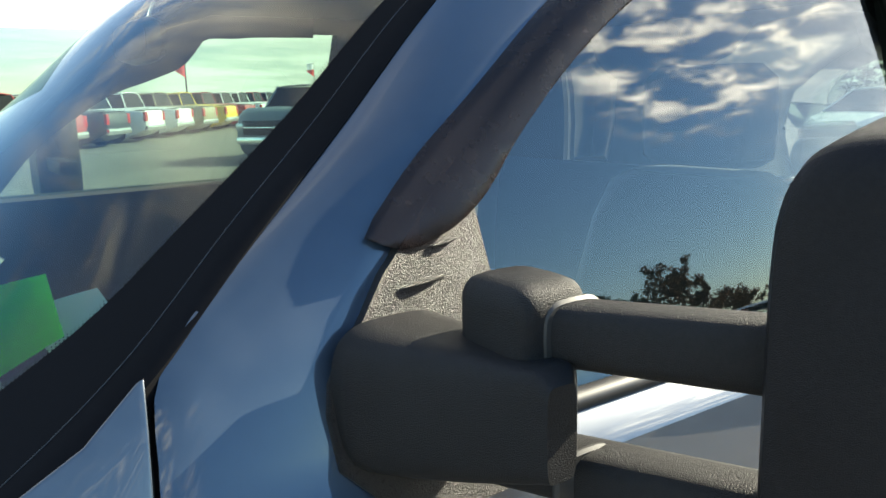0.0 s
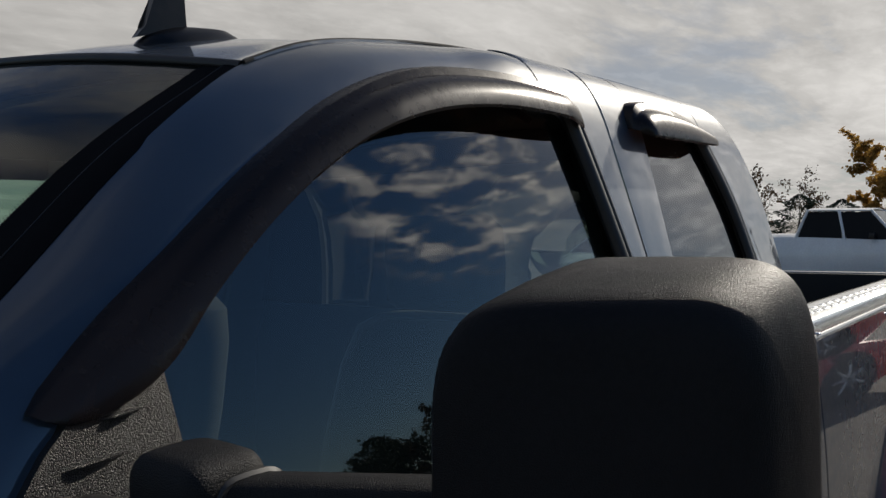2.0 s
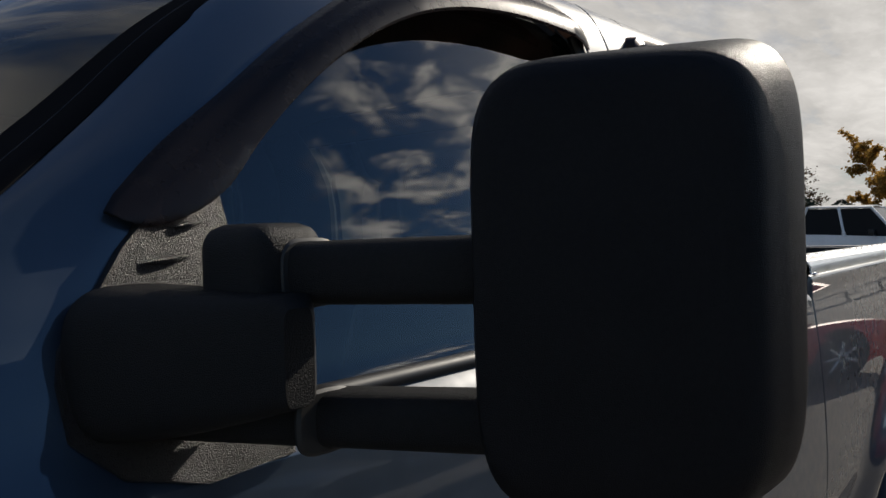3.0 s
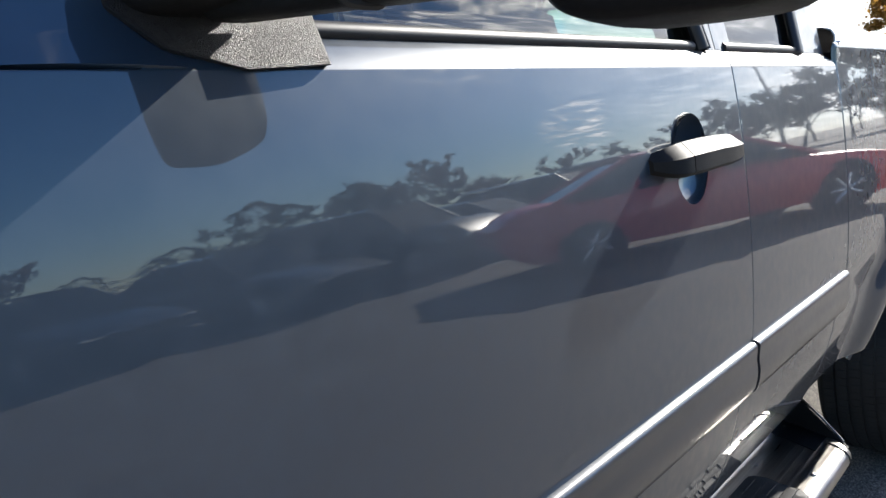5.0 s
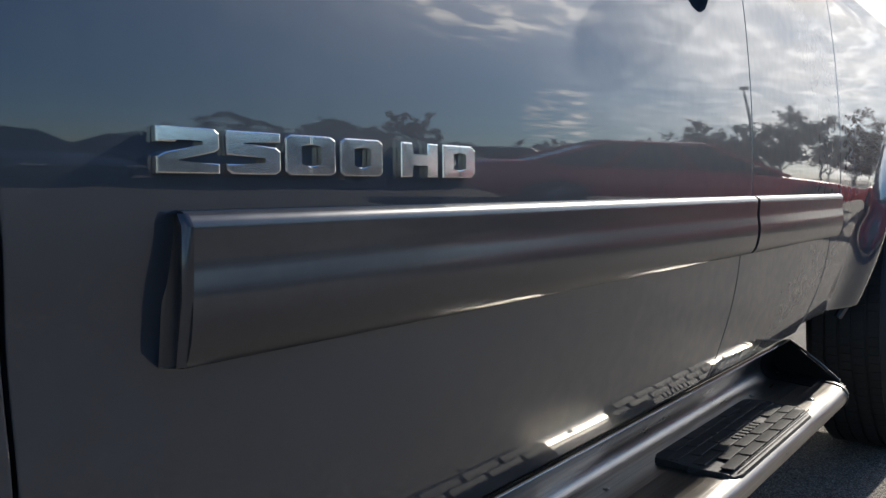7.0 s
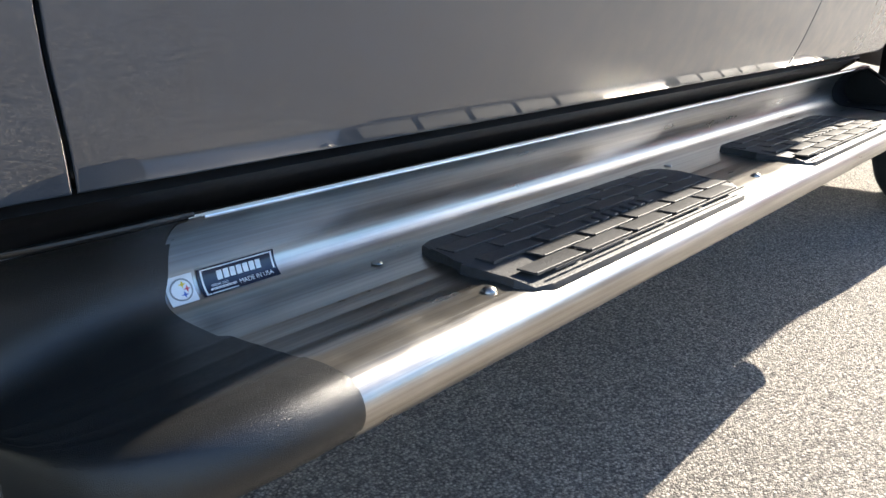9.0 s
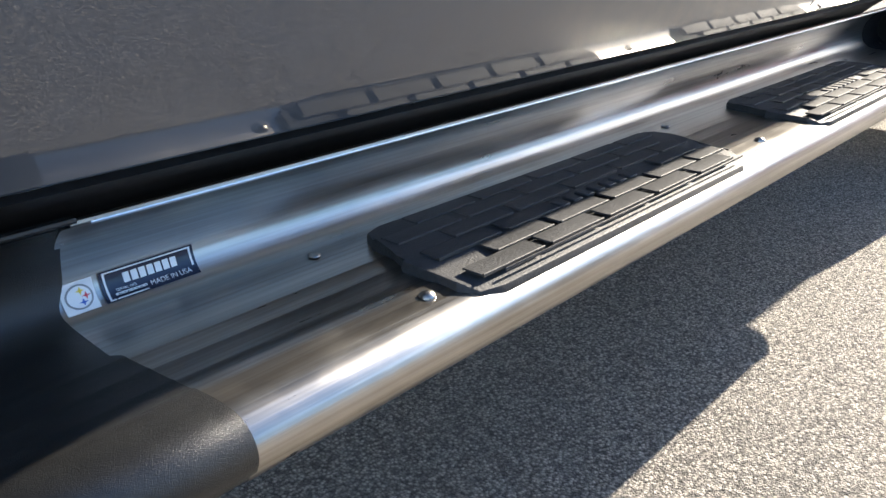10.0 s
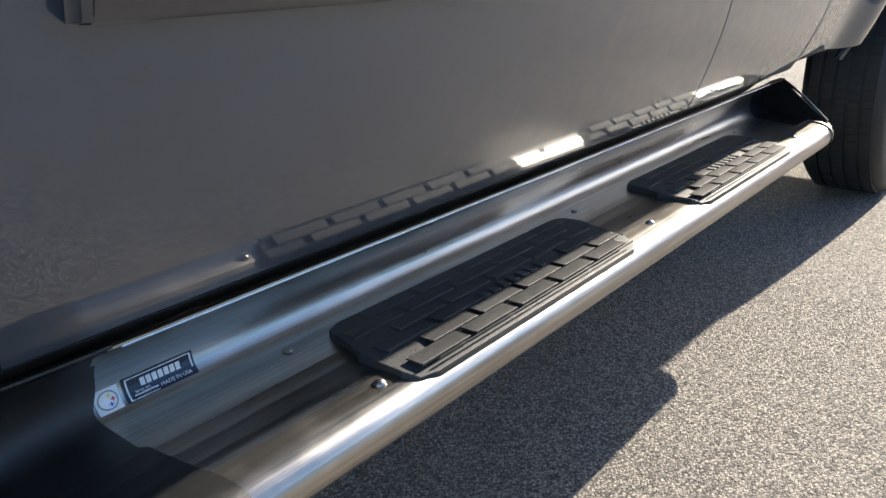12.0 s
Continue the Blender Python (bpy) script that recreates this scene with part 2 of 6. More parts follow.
def steel_mat():
    """Brushed, scuffed stainless steel; the brushing runs along x, with smudges and dried water over it."""
    m = bpy.data.materials.new("brushed_stainless_steel")
    m.use_nodes = True
    nt = m.node_tree
    N, L = nt.nodes.new, nt.links.new
    b = nt.nodes["Principled BSDF"]
    b.inputs["Metallic"].default_value = 1.0
    tc = N("ShaderNodeTexCoord")

    def grain(stretch, detail, rough=0.5, turn=0.0):
        mp, nz = N("ShaderNodeMapping"), N("ShaderNodeTexNoise")
        mp.inputs["Scale"].default_value, mp.inputs["Rotation"].default_value = stretch, (0, 0, turn)
        nz.inputs["Scale"].default_value, nz.inputs["Detail"].default_value, nz.inputs["Roughness"].default_value = 1.0, detail, rough
        L(tc.outputs["Object"], mp.inputs[0]); L(mp.outputs[0], nz.inputs["Vector"])
        return nz.outputs[0]

    def span(src, lo, hi, a, c):
        r = N("ShaderNodeMapRange")
        for k, v in (("From Min", lo), ("From Max", hi), ("To Min", a), ("To Max", c)):
            r.inputs[k].default_value = v
        L(src, r.inputs["Value"])
        return r.outputs[0]

    def both(op, a, c):
        n = N("ShaderNodeMath"); n.operation = op
        L(a, n.inputs[0]); L(c, n.inputs[1])
        return n.outputs[0]

    fine, broad, smudge, scratch = grain((3, 260, 260), 5), grain((5, 40, 40), 6), grain((22, 30, 30), 7, 0.65), grain((14, 420, 420), 2, 0.5, 0.12)
    L(both("ADD", span(broad, 0.3, 0.75, 0.26, 0.37), span(smudge, 0.42, 0.68, 0.0, 0.05)), b.inputs["Roughness"])
    mx = N("ShaderNodeMix"); mx.data_type = "RGBA"
    mx.inputs["A"].default_value, mx.inputs["B"].default_value = (0.22, 0.205, 0.185, 1), (0.62, 0.585, 0.54, 1)
    tone = both("ADD", span(fine, 0.3, 0.7, 0.0, 0.35), both("ADD", span(broad, 0.3, 0.7, 0.0, 0.35), span(smudge, 0.3, 0.7, 0.0, 0.08)))
    L(tone, mx.inputs["Factor"]); L(mx.outputs["Result"], b.inputs["Base Color"])
    bp = N("ShaderNodeBump"); bp.inputs["Strength"].default_value, bp.inputs["Distance"].default_value = 0.25, 0.0012
    L(both("ADD", fine, span(scratch, 0.68, 0.76, 0.0, 0.25)), bp.inputs["Height"]); L(bp.outputs[0], b.inputs["Normal"])
    return m


M["steel"] = steel_mat()


def smoke_mat():
    """Smoked acrylic: dark body colour, part of the light passing through, a glossy skin."""
    m = mat("smoked_acrylic", (0.024, 0.018, 0.017), rough=0.26, spec=0.4, vary=0.06, scale=5, rough_vary=0.12)
    nt = m.node_tree
    tr, ms = nt.nodes.new("ShaderNodeBsdfTransparent"), nt.nodes.new("ShaderNodeMixShader")
    tr.inputs["Color"].default_value = (0.30, 0.22, 0.19, 1)
    ms.inputs[0].default_value = 0.35
    b, out = nt.nodes["Principled BSDF"], nt.nodes["Material Output"]
    nt.links.new(b.outputs[0], ms.inputs[1]); nt.links.new(tr.outputs[0], ms.inputs[2]); nt.links.new(ms.outputs[0], out.inputs["Surface"])
    return m


M["smoke"] = smoke_mat()


def asphalt_mat():
    """Worn asphalt with pale pebbles showing."""
    m = bpy.data.materials.new("worn_asphalt")
    m.use_nodes = True
    nt = m.node_tree
    N, L = nt.nodes.new, nt.links.new
    b = nt.nodes["Principled BSDF"]
    b.inputs["Roughness"].default_value = 0.85
    tc = N("ShaderNodeTexCoord")
    v = N("ShaderNodeTexVoronoi"); v.inputs["Scale"].default_value = 225
    v2 = N("ShaderNodeTexVoronoi"); v2.inputs["Scale"].default_value = 450
    n = N("ShaderNodeTexNoise"); n.inputs["Scale"].default_value, n.inputs["Detail"].default_value = 0.7, 8
    for k in (v, v2, n):
        L(tc.outputs["Object"], k.inputs["Vector"])
    cr = N("ShaderNodeValToRGB")
    e = cr.color_ramp.elements
    e[0].position, e[0].color = 0.0, (0.095, 0.087, 0.077, 1)
    e[1].position, e[1].color = 1.0, (0.46, 0.415, 0.355, 1)
    k = cr.color_ramp.elements.new(0.5); k.color = (0.235, 0.213, 0.186, 1)
    sp = N("ShaderNodeSeparateColor")
    L(v.outputs["Color"], sp.inputs[0]); L(sp.outputs[0], cr.inputs[0])
    dk = N("ShaderNodeMapRange"); dk.inputs["From Min"].default_value, dk.inputs["From Max"].default_value = 0.0, 0.9
    dk.inputs["To Min"].default_value, dk.inputs["To Max"].default_value = 1.28, 0.22
    L(v.outputs["Distance"], dk.inputs["Value"])
    mu = N("ShaderNodeMix"); mu.data_type = "RGBA"; mu.blend_type = "MULTIPLY"; mu.inputs["Factor"].default_value = 1
    L(cr.outputs[0], mu.inputs["A"]); L(dk.outputs[0], mu.inputs["B"])
    st = N("ShaderNodeMapRange"); st.inputs["From Min"].default_value, st.inputs["From Max"].default_value = 0.3, 0.7
    st.inputs["To Min"].default_value, st.inputs["To Max"].default_value = 0.85, 1.15
    L(n.outputs[0], st.inputs["Value"])
    mu2 = N("ShaderNodeMix"); mu2.data_type = "RGBA"; mu2.blend_type = "MULTIPLY"; mu2.inputs["Factor"].default_value = 1
    L(mu.outputs["Result"], mu2.inputs["A"]); L(st.outputs[0], mu2.inputs["B"])
    L(mu2.outputs["Result"], b.inputs["Base Color"])
    ad = N("ShaderNodeMath"); ad.operation = "ADD"
    L(v.outputs["Distance"], ad.inputs[0]); L(v2.outputs["Distance"], ad.inputs[1])
    bp = N("ShaderNodeBump"); bp.invert = True
    bp.inputs["Strength"].default_value, bp.inputs["Distance"].default_value = 0.9, 0.004
    L(ad.outputs[0], bp.inputs["Height"]); L(bp.outputs[0], b.inputs["Normal"])
    return m


M["asphalt"] = asphalt_mat()


# ---- mesh helpers ----
def finish(ob, material, smooth=38):
    me = ob.data
    me.materials.append(material)
    if smooth:
        me.shade_smooth()
        me.set_sharp_from_angle(angle=radians(smooth))
    return ob


def part(name, bm, material, parent=None, label="", smooth=38):
    bmesh.ops.recalc_face_normals(bm, faces=bm.faces)
    me = bpy.data.meshes.new(name)
    bm.to_mesh(me)
    bm.free()
    ob = new(name, me)
    finish(ob, material, smooth)
    if parent is not None:
        ob.parent = parent
    if label:
        ob["label"] = label
    return ob


def empty(name, label, category, loc=(0, 0, 0), group=""):
    ob = new(name)
    ob.empty_display_size = 0.1
    ob.matrix_world = Matrix.Translation(loc)
    return tagged(ob, label, category, group)


def sheet(rows, thick=0.0, bm=None):
    """A grid of points as a skin; thick gives it depth behind."""
    bm = bm or bmesh.new()
    vs = [[bm.verts.new(p) for p in row] for row in rows]
    faces = []
    for a, b in zip(vs, vs[1:]):
        for i in range(len(a) - 1):
            faces.append(bm.faces.new((a[i], a[i + 1], b[i + 1], b[i])))
    if thick:
        bmesh.ops.recalc_face_normals(bm, faces=faces)
        bmesh.ops.solidify(bm, geom=faces, thickness=thick)
    return bm


def loft(rings, caps=True, bm=None):
    """A closed skin through rings of points."""
    bm = bm or bmesh.new()
    vs = [[bm.verts.new(p) for p in r] for r in rings]
    n = len(vs[0])
    for a, b in zip(vs, vs[1:]):
        for i in range(n):
            bm.faces.new((a[i], a[(i + 1) % n], b[(i + 1) % n], b[i]))
    if caps:
        bm.faces.new(vs[0][::-1])
        bm.faces.new(vs[-1])
    return bm


def block(lo, hi, bevel=0.004, seg=2, bm=None):
    bm = bm or bmesh.new()
    lo, hi = Vector(lo), Vector(hi)
    geo = bmesh.ops.create_cube(bm, size=1.0, matrix=Matrix.Translation((lo + hi) / 2) @ Matrix.Diagonal((*(hi - lo), 1)))
    if bevel:
        es = list({e for v in geo["verts"] for e in v.link_edges})
        bmesh.ops.bevel(bm, geom=es, offset=bevel, segments=seg, affect="EDGES", profile=0.6)
    return bm


def rod(a, b, r, r2=None, n=16, bm=None, caps=True):
    bm = bm or bmesh.new()
    a, b = Vector(a), Vector(b)
    q = (b - a).to_track_quat("Z", "Y").to_matrix()
    rings = []
    for p, rad in ((a, r), (b, r if r2 is None else r2)):
        rings.append([p + q @ Vector((rad * math.cos(k * 2 * math.pi / n), rad * math.sin(k * 2 * math.pi / n), 0)) for k in range(n)])
    return loft(rings, caps, bm)


def tube(points, radius, n=8, bm=None):
    bm = bm or bmesh.new()
    pts = [Vector(p) for p in points]
    rings = []
    for i, p in enumerate(pts):
        d = (pts[min(i + 1, len(pts) - 1)] - pts[max(i - 1, 0)]).normalized()
        q = d.to_track_quat("Z", "Y").to_matrix()
        r = radius[i] if isinstance(radius, (list, tuple)) else radius
        rings.append([p + q @ Vector((r * math.cos(k * 2 * math.pi / n), r * math.sin(k * 2 * math.pi / n), 0)) for k in range(n)])
    return loft(rings, True, bm)


def prism(poly, depth, place, bevel=0.0, bm=None):
    """A flat outline (u, v) given depth; place(u, v, d) gives the point."""
    bm = bm or bmesh.new()
    front = [bm.verts.new(place(u, v, depth)) for u, v in poly]
    back = [bm.verts.new(place(u, v, 0)) for u, v in poly]
    n = len(poly)
    f = bm.faces.new(front)
    bm.faces.new(back[::-1])
    for i in range(n):
        bm.faces.new((front[i], back[i], back[(i + 1) % n], front[(i + 1) % n]))
    if bevel:
        bmesh.ops.bevel(bm, geom=list(f.edges), offset=bevel, segments=2, affect="EDGES", profile=0.5)
    return bm


def spline(knots, t):
    """Smooth curve through knots (first column is t)."""
    k = np.array(knots, float)
    x, v = k[:, 0], k[:, 1:]
    s = np.gradient(v, x, axis=0)
    i = int(np.clip(np.searchsorted(x, t) - 1, 0, len(x) - 2))
    h = x[i + 1] - x[i]
    u = min(max((t - x[i]) / h, 0.0), 1.0)
    a, b, c, d = 2 * u**3 - 3 * u**2 + 1, u**3 - 2 * u**2 + u, -2 * u**3 + 3 * u**2, u**3 - u**2
    r = a * v[i] + b * h * s[i] + c * v[i + 1] + d * h * s[i + 1]
    return r if len(r) > 1 else float(r[0])


def along(knots, n):
    """n points, evenly spaced by length, along a smooth line through 2D or 3D knots."""
    k = np.array(knots, float)
    d = np.r_[0, np.cumsum(np.linalg.norm(np.diff(k, axis=0), axis=1))]
    rows = np.c_[d, k]
    return [spline(rows, t) for t in np.linspace(0, d[-1], n)]


def super_ring(cx, cy, cz, a, b, axis="x", n=24, power=4.0):
    """A rounded-rectangle ring across the axis, half sizes a and b."""
    out = []
    for k in range(n):
        t = 2 * math.pi * k / n
        c, s = math.cos(t), math.sin(t)
        u = a * math.copysign(abs(c) ** (2 / power), c)
        v = b * math.copysign(abs(s) ** (2 / power), s)
        out.append({"x": (cx, cy + u, cz + v), "y": (cx + u, cy, cz + v), "z": (cx + u, cy + v, cz)}[axis])
    return out


# ---- ground ----
def ground():
    bm = bmesh.new()
    r = [0, 2, 5, 12, 30, 80, 250, 900, 2500]
    xs = sorted({s * v for v in r for s in (-1, 1)})
    sheet([[(x, y, 0.0) for x in xs] for y in xs], bm=bm)
    ob = part("ground", bm, M["asphalt"], smooth=0)
    tagged(ob, "pale worn asphalt of the vehicle lot", "ground", kind="structure")


ground()

# ---- the truck: its side as a function of height ----
SIDE = [(0.46, 0.132), (0.50, 0.110), (0.535, 0.0905), (0.57, 0.0740), (0.605, 0.0610), (0.66, 0.0435), (0.715, 0.0310), (0.76, 0.0240), (0.775, 0.0215), (0.845, 0.0045), (0.86, 0.003), (0.95, 0.0), (1.08, 0.0034),
        (1.20, 0.0125), (1.29, 0.0235), (1.318, 0.028)]
BELT, SHOULDER, MID = 1.347, 1.318, 1.0   # belt, crease below it, the truck's middle in y


def side_y(z):
    if z <= SHOULDER:
        return spline(SIDE, z)
    if z <= BELT:
        return 0.028 + (z - SHOULDER) / (BELT - SHOULDER) * 0.026
    return 0.054 + 0.245 * (z - BELT)


def rolled(a, b, n, r=0.0010):
    """n even steps from a to b with close steps at both ends, and how far each one rolls in."""
    inner = np.linspace(a + 4 * r, b - 4 * r, n)
    head = [(a, 0.0013), (a + r * 0.35, 0.0004), (a + r, 0.0), (a + 2 * r, 0.0)]
    return head + [(v, 0.0) for v in inner] + [(a + b - v, d) for v, d in head[::-1]]


def side_panel(x0, x1, z0, z1, nx, nz, extra=None):
    """Skin of the truck's side between two edge lines x0(z), x1(z)."""
    rows = []
    for z, rz in rolled(z0, z1, nz):
        a, b = x0(z), x1(z)
        row = []
        for x, rx in rolled(a, b, nx):
            dy = max(rx, rz) + (extra(x, z) if extra else 0.0)
            row.append((x, side_y(z) + dy, z))
        rows.append(row)
    return sheet(rows, 0.012)


def front_gap(z):
    return spline([(0.46, 0.012), (0.53, 0.0), (0.62, -0.021), (0.72, -0.032), (0.86, -0.043), (1.30, -0.045), (1.38, -0.0385), (1.45, -0.030)], z)


def rear_gap(z):
    return 1.140 if z < 1.4 else 1.140 - 0.075 * (z - 1.4) / 0.5


def cab_end(z):
    return spline([(0.46, 1.695), (0.55, 1.732), (0.62, 1.763), (0.70, 1.779), (0.80, 1.784), (0.9, 1.786), (1.1, 1.789), (1.35, 1.797), (1.58, 1.800), (1.70, 1.778), (1.80, 1.715), (1.87, 1.650), (1.91, 1.610)], z)


truck = empty("pickup_truck", "dark blue extended-cab pickup truck parked on the asphalt lot", "pickup truck", (1.2, 1.0, 0))


def tpart(name, bm, material, parent=None, label="", smooth=38):
    ob = part(name, bm, material, None, label, smooth)
    p = parent or truck
    ob.parent = p
    ob.matrix_parent_inverse = p.matrix_world.inverted()
    return ob


G = 0.0015  # half a panel gap
front_door = tpart("front_door", side_panel(lambda z: front_gap(z) + G, lambda z: rear_gap(z) - G, 0.535, SHOULDER, 46, 40), M["blue"],
                   label="dark blue metallic front door with glossy reflections")
HZ, HX = 1.183, 0.923


def cut_dish(ob):
    """A round opening in the door skin for the dished cup behind the handle."""
    bm = bmesh.new()
    bmesh.ops.create_uvsphere(bm, u_segments=48, v_segments=24, radius=1.0, matrix=Matrix.Translation((HX, side_y(HZ), HZ)) @ Matrix.Diagonal((0.0605, 0.036, 0.0655, 1)))
    me = bpy.data.meshes.new("cutter")
    bm.to_mesh(me); bm.free()
    cutter = new("cutter", me)
    md = ob.modifiers.new("cut", "BOOLEAN")
    md.object, md.operation, md.solver = cutter, "DIFFERENCE", "EXACT"
    dg = bpy.context.evaluated_depsgraph_get()
    cut = bpy.data.meshes.new_from_object(ob.evaluated_get(dg))
    ob.modifiers.clear()
    ob.data = cut
    bpy.data.objects.remove(cutter)


cut_dish(front_door)
rear_door = tpart("rear_door", side_panel(lambda z: rear_gap(z) + G + 0.0016, lambda z: cab_end(z) - 0.009, 0.535, SHOULDER, 26, 40, lambda x, z: 0.0006), M["blue"],
                  label="dark blue metallic rear door of the extended cab")


# wheel arch of the front fender and of the bed
def fender_top(x):
    return spline([(-1.45, 1.17), (-0.8, 1.27), (-0.4, 1.315), (-0.2, 1.352), (-0.108, 1.395), (-0.093, 1.401), (-0.075, 1.411), (-0.055, 1.428), (-0.038, 1.4425), (-0.033, 1.4445), (-0.028, 1.4420)], x)


def fender_panel():
    rows = []
    for s, rs in rolled(0.0, 1.0, 40, 0.0012):
        row = []
        for u, ru in rolled(0.0, 1.0, 40, 0.0009):
            zz = 0.535 + (1.445 - 0.535) * s
            b = front_gap(zz) - G
            x = -1.45 + (b + 1.45) * u
            z = 0.535 + (fender_top(x) - 0.535) * s
            lean = 2.3 * max(0.0, z - fender_top(x) + 0.07) ** 2   # rolls in towards the glass like the pillar
            row.append((x, lean + side_y(min(z, SHOULDER)) + 0.6 * max(ru if u > 0.5 else 0, rs) + (side_y(z) - side_y(SHOULDER) if z > SHOULDER else 0.0), z))
        rows.append(row)
    bm = sheet(rows)
    doomed = [f for f in bm.faces if (f.calc_center_median().x + 1.05) ** 2 + (f.calc_center_median().z - 0.42) ** 2 < 0.45**2]
    bmesh.ops.delete(bm, geom=doomed, context="FACES")
    bmesh.ops.recalc_face_normals(bm, faces=bm.faces)
    bmesh.ops.solidify(bm, geom=list(bm.faces), thickness=0.006)
    return bm


tpart("front_fender", fender_panel(), M["blue"], label="dark blue front fender with a dark shut line")

WHEEL_X, WHEEL_R = 2.84, 0.405


ARCH_A, ARCH_B = 0.68, 0.52   # half width and height of the wheel opening


def arch(x, z):
    """1 on the edge of the wheel opening, more outside it."""
    return math.hypot((x - WHEEL_X) / ARCH_A, (z - 0.44) / ARCH_B)


def bed_panel():
    """Bed side with a flared wheel arch."""
    rows = []
    for z, rz in rolled(0.56, 1.36, 44):
        row = []
        for x, rx in rolled(cab_end(z) + 0.014, 4.15, 110):
            flare = 0.042 * math.exp(-(((arch(x, z) - 1.05) / 0.13) ** 2))
            row.append((x, side_y(min(z, SHOULDER)) + 0.016 + max(rx, rz) - flare, z))
        rows.append(row)
    bm = sheet(rows)
    doomed = [f for f in bm.faces if arch(f.calc_center_median().x, f.calc_center_median().z) < 0.985]
    bmesh.ops.delete(bm, geom=doomed, context="FACES")
    bmesh.ops.recalc_face_normals(bm, faces=bm.faces)
    bmesh.ops.solidify(bm, geom=list(bm.faces), thickness=0.012)
    return bm


bed = tpart("bed_side", bed_panel(), M["blue"], label="dark blue bed side with a flared wheel arch")

# added sheet whose near-black stands in for shade behind the cab
tpart("gap_shade", sheet([[(cab_end(z) + x, side_y(min(z, SHOULDER)) + 0.045, z) for x in (-0.07, 0.01, 0.06)] for z in np.linspace(0.58, 1.36, 12)], 0.01), M["void"], label="painted shade between cab and bed")
# rolled arch lip
tpart("wheel_arch_lip", tube([(WHEEL_X + ARCH_A * math.cos(a), side_y(0.44 + ARCH_B * math.sin(a)) - 0.006, 0.44 + ARCH_B * math.sin(a))
                              for a in np.linspace(radians(14), radians(172), 40)], 0.012, 8), M["blue"])

# upper edge of the door: windshield edge, roof seam, rear gap
SEAM = [(-0.043, 0.032, 1.3185), (-0.034, 0.064, 1.385), (-0.0215, 0.093, 1.442), (0.000, 0.1065, 1.466), (0.031, 0.1205, 1.491), (0.066, 0.135, 1.518), (0.154, 0.168, 1.590), (0.262, 0.200, 1.689), (0.345, 0.218, 1.756), (0.425, 0.236, 1.808),
        (0.493, 0.240, 1.836), (0.66, 0.255, 1.872), (0.80, 0.262, 1.889), (0.895, 0.266, 1.896)]
WINDOW = [(0.130, 1.3185), (0.122, 1.370), (0.115, 1.420), (0.160, 1.510), (0.240, 1.600), (0.350, 1.685), (0.470, 1.752), (0.600, 1.795), (0.740, 1.812), (0.860, 1.812), (0.905, 1.795)]


def strip(outer, inner, bulge=0.010, n=7):
    rows = []
    for a, b in zip(outer, inner):
        a, b = Vector(a), Vector(b)
        row = []
        for i in range(n):
            s = i / (n - 1)
            p = a.lerp(b, s)
            w = math.sin(math.pi * s)
            edge = 0.003 if i in (0, n - 1) else 0.0
            b_ = bulge * (1 + 3.6 * min(1.0, max(0.0, (p.x - 0.30) / 0.55)) + (3.9 * min(1.0, max(0.0, (p.x - 0.76) / 0.13)) if bulge else 0.0))
            row.append((p.x, p.y - 0.5 * b_ * w + edge, p.z + b_ * w))
        rows.append(row)
    return sheet(rows, 0.01)


outer = along(SEAM, 60)
inner = [(x, side_y(z) - 0.002, z) for x, z in along(WINDOW, 60)]
tpart("door_frame", strip(outer, inner, 0.003, 11), M["blue"], front_door, "blue door frame that follows the windshield pillar")
# belt shoulder of both doors
for dr, a, b in ((front_door, 0.09, 1.14 - G), (rear_door, 1.14 + G, 1.782)):
    tpart("belt_shoulder", sheet([[(x, side_y(z) + rz * 0.5, z) for x in np.linspace(a, b, 30)]
                                  for z, rz in ((SHOULDER - 0.001, 0), (SHOULDER + 0.006, -0.004), (SHOULDER + 0.018, -0.002), (BELT - 0.004, 0), (BELT, 0.004))], 0.008),
          M["blue"], dr)


def ribbon(points, half, out, material, name, parent, label="", normal=(0, -1, 0), n=6):
    """A rounded strip of rubber or trim along points."""
    rings = []
    pts = [Vector(p) for p in points]
    nv = Vector(normal).normalized()
    for i, p in enumerate(pts):
        d = (pts[min(i + 1, len(pts) - 1)] - pts[max(i - 1, 0)]).normalized()
        side = d.cross(nv).normalized()
        up = side.cross(d).normalized()
        rings.append([p + side * half * math.cos(t) + up * out * math.sin(t) for t in np.linspace(0, 2 * math.pi, n * 2, endpoint=False)])
    return tpart(name, loft(rings), material, parent, label)


def glass_end(z):
    return spline([(1.345, 1.065), (1.48, 1.032), (1.60, 1.002), (1.72, 0.968), (1.80, 0.942)], z)




def up_curve(n=34):
    """The side above the belt, bending over into the roof: y, z."""
    pts = [(side_y(z), z) for z in np.linspace(BELT, 1.775, 20)]
    p0, p1, p2, p3 = (np.array(q) for q in ((side_y(1.78), 1.78), (0.180, 1.860), (0.208, 1.892), (0.270, 1.905)))
    for t in np.linspace(0.04, 1, n - 20):
        pts.append(tuple((1 - t) ** 3 * p0 + 3 * (1 - t) ** 2 * t * p1 + 3 * (1 - t) * t * t * p2 + t**3 * p3))
    return pts


def post(xa, xb, cols=(0.0, 0.015, 0.15, 0.35, 0.5, 0.65, 0.85, 0.985, 1.0)):
    rows = []
    for y, z in up_curve():
        a, b = xa(z), xb(z)
        rows.append([(a + (b - a) * c, y + (0.0035 if c in (0.0, 1.0) else 0.0005 if c in (0.015, 0.985) else 0), z) for c in cols])
    return sheet(rows, 0.008)


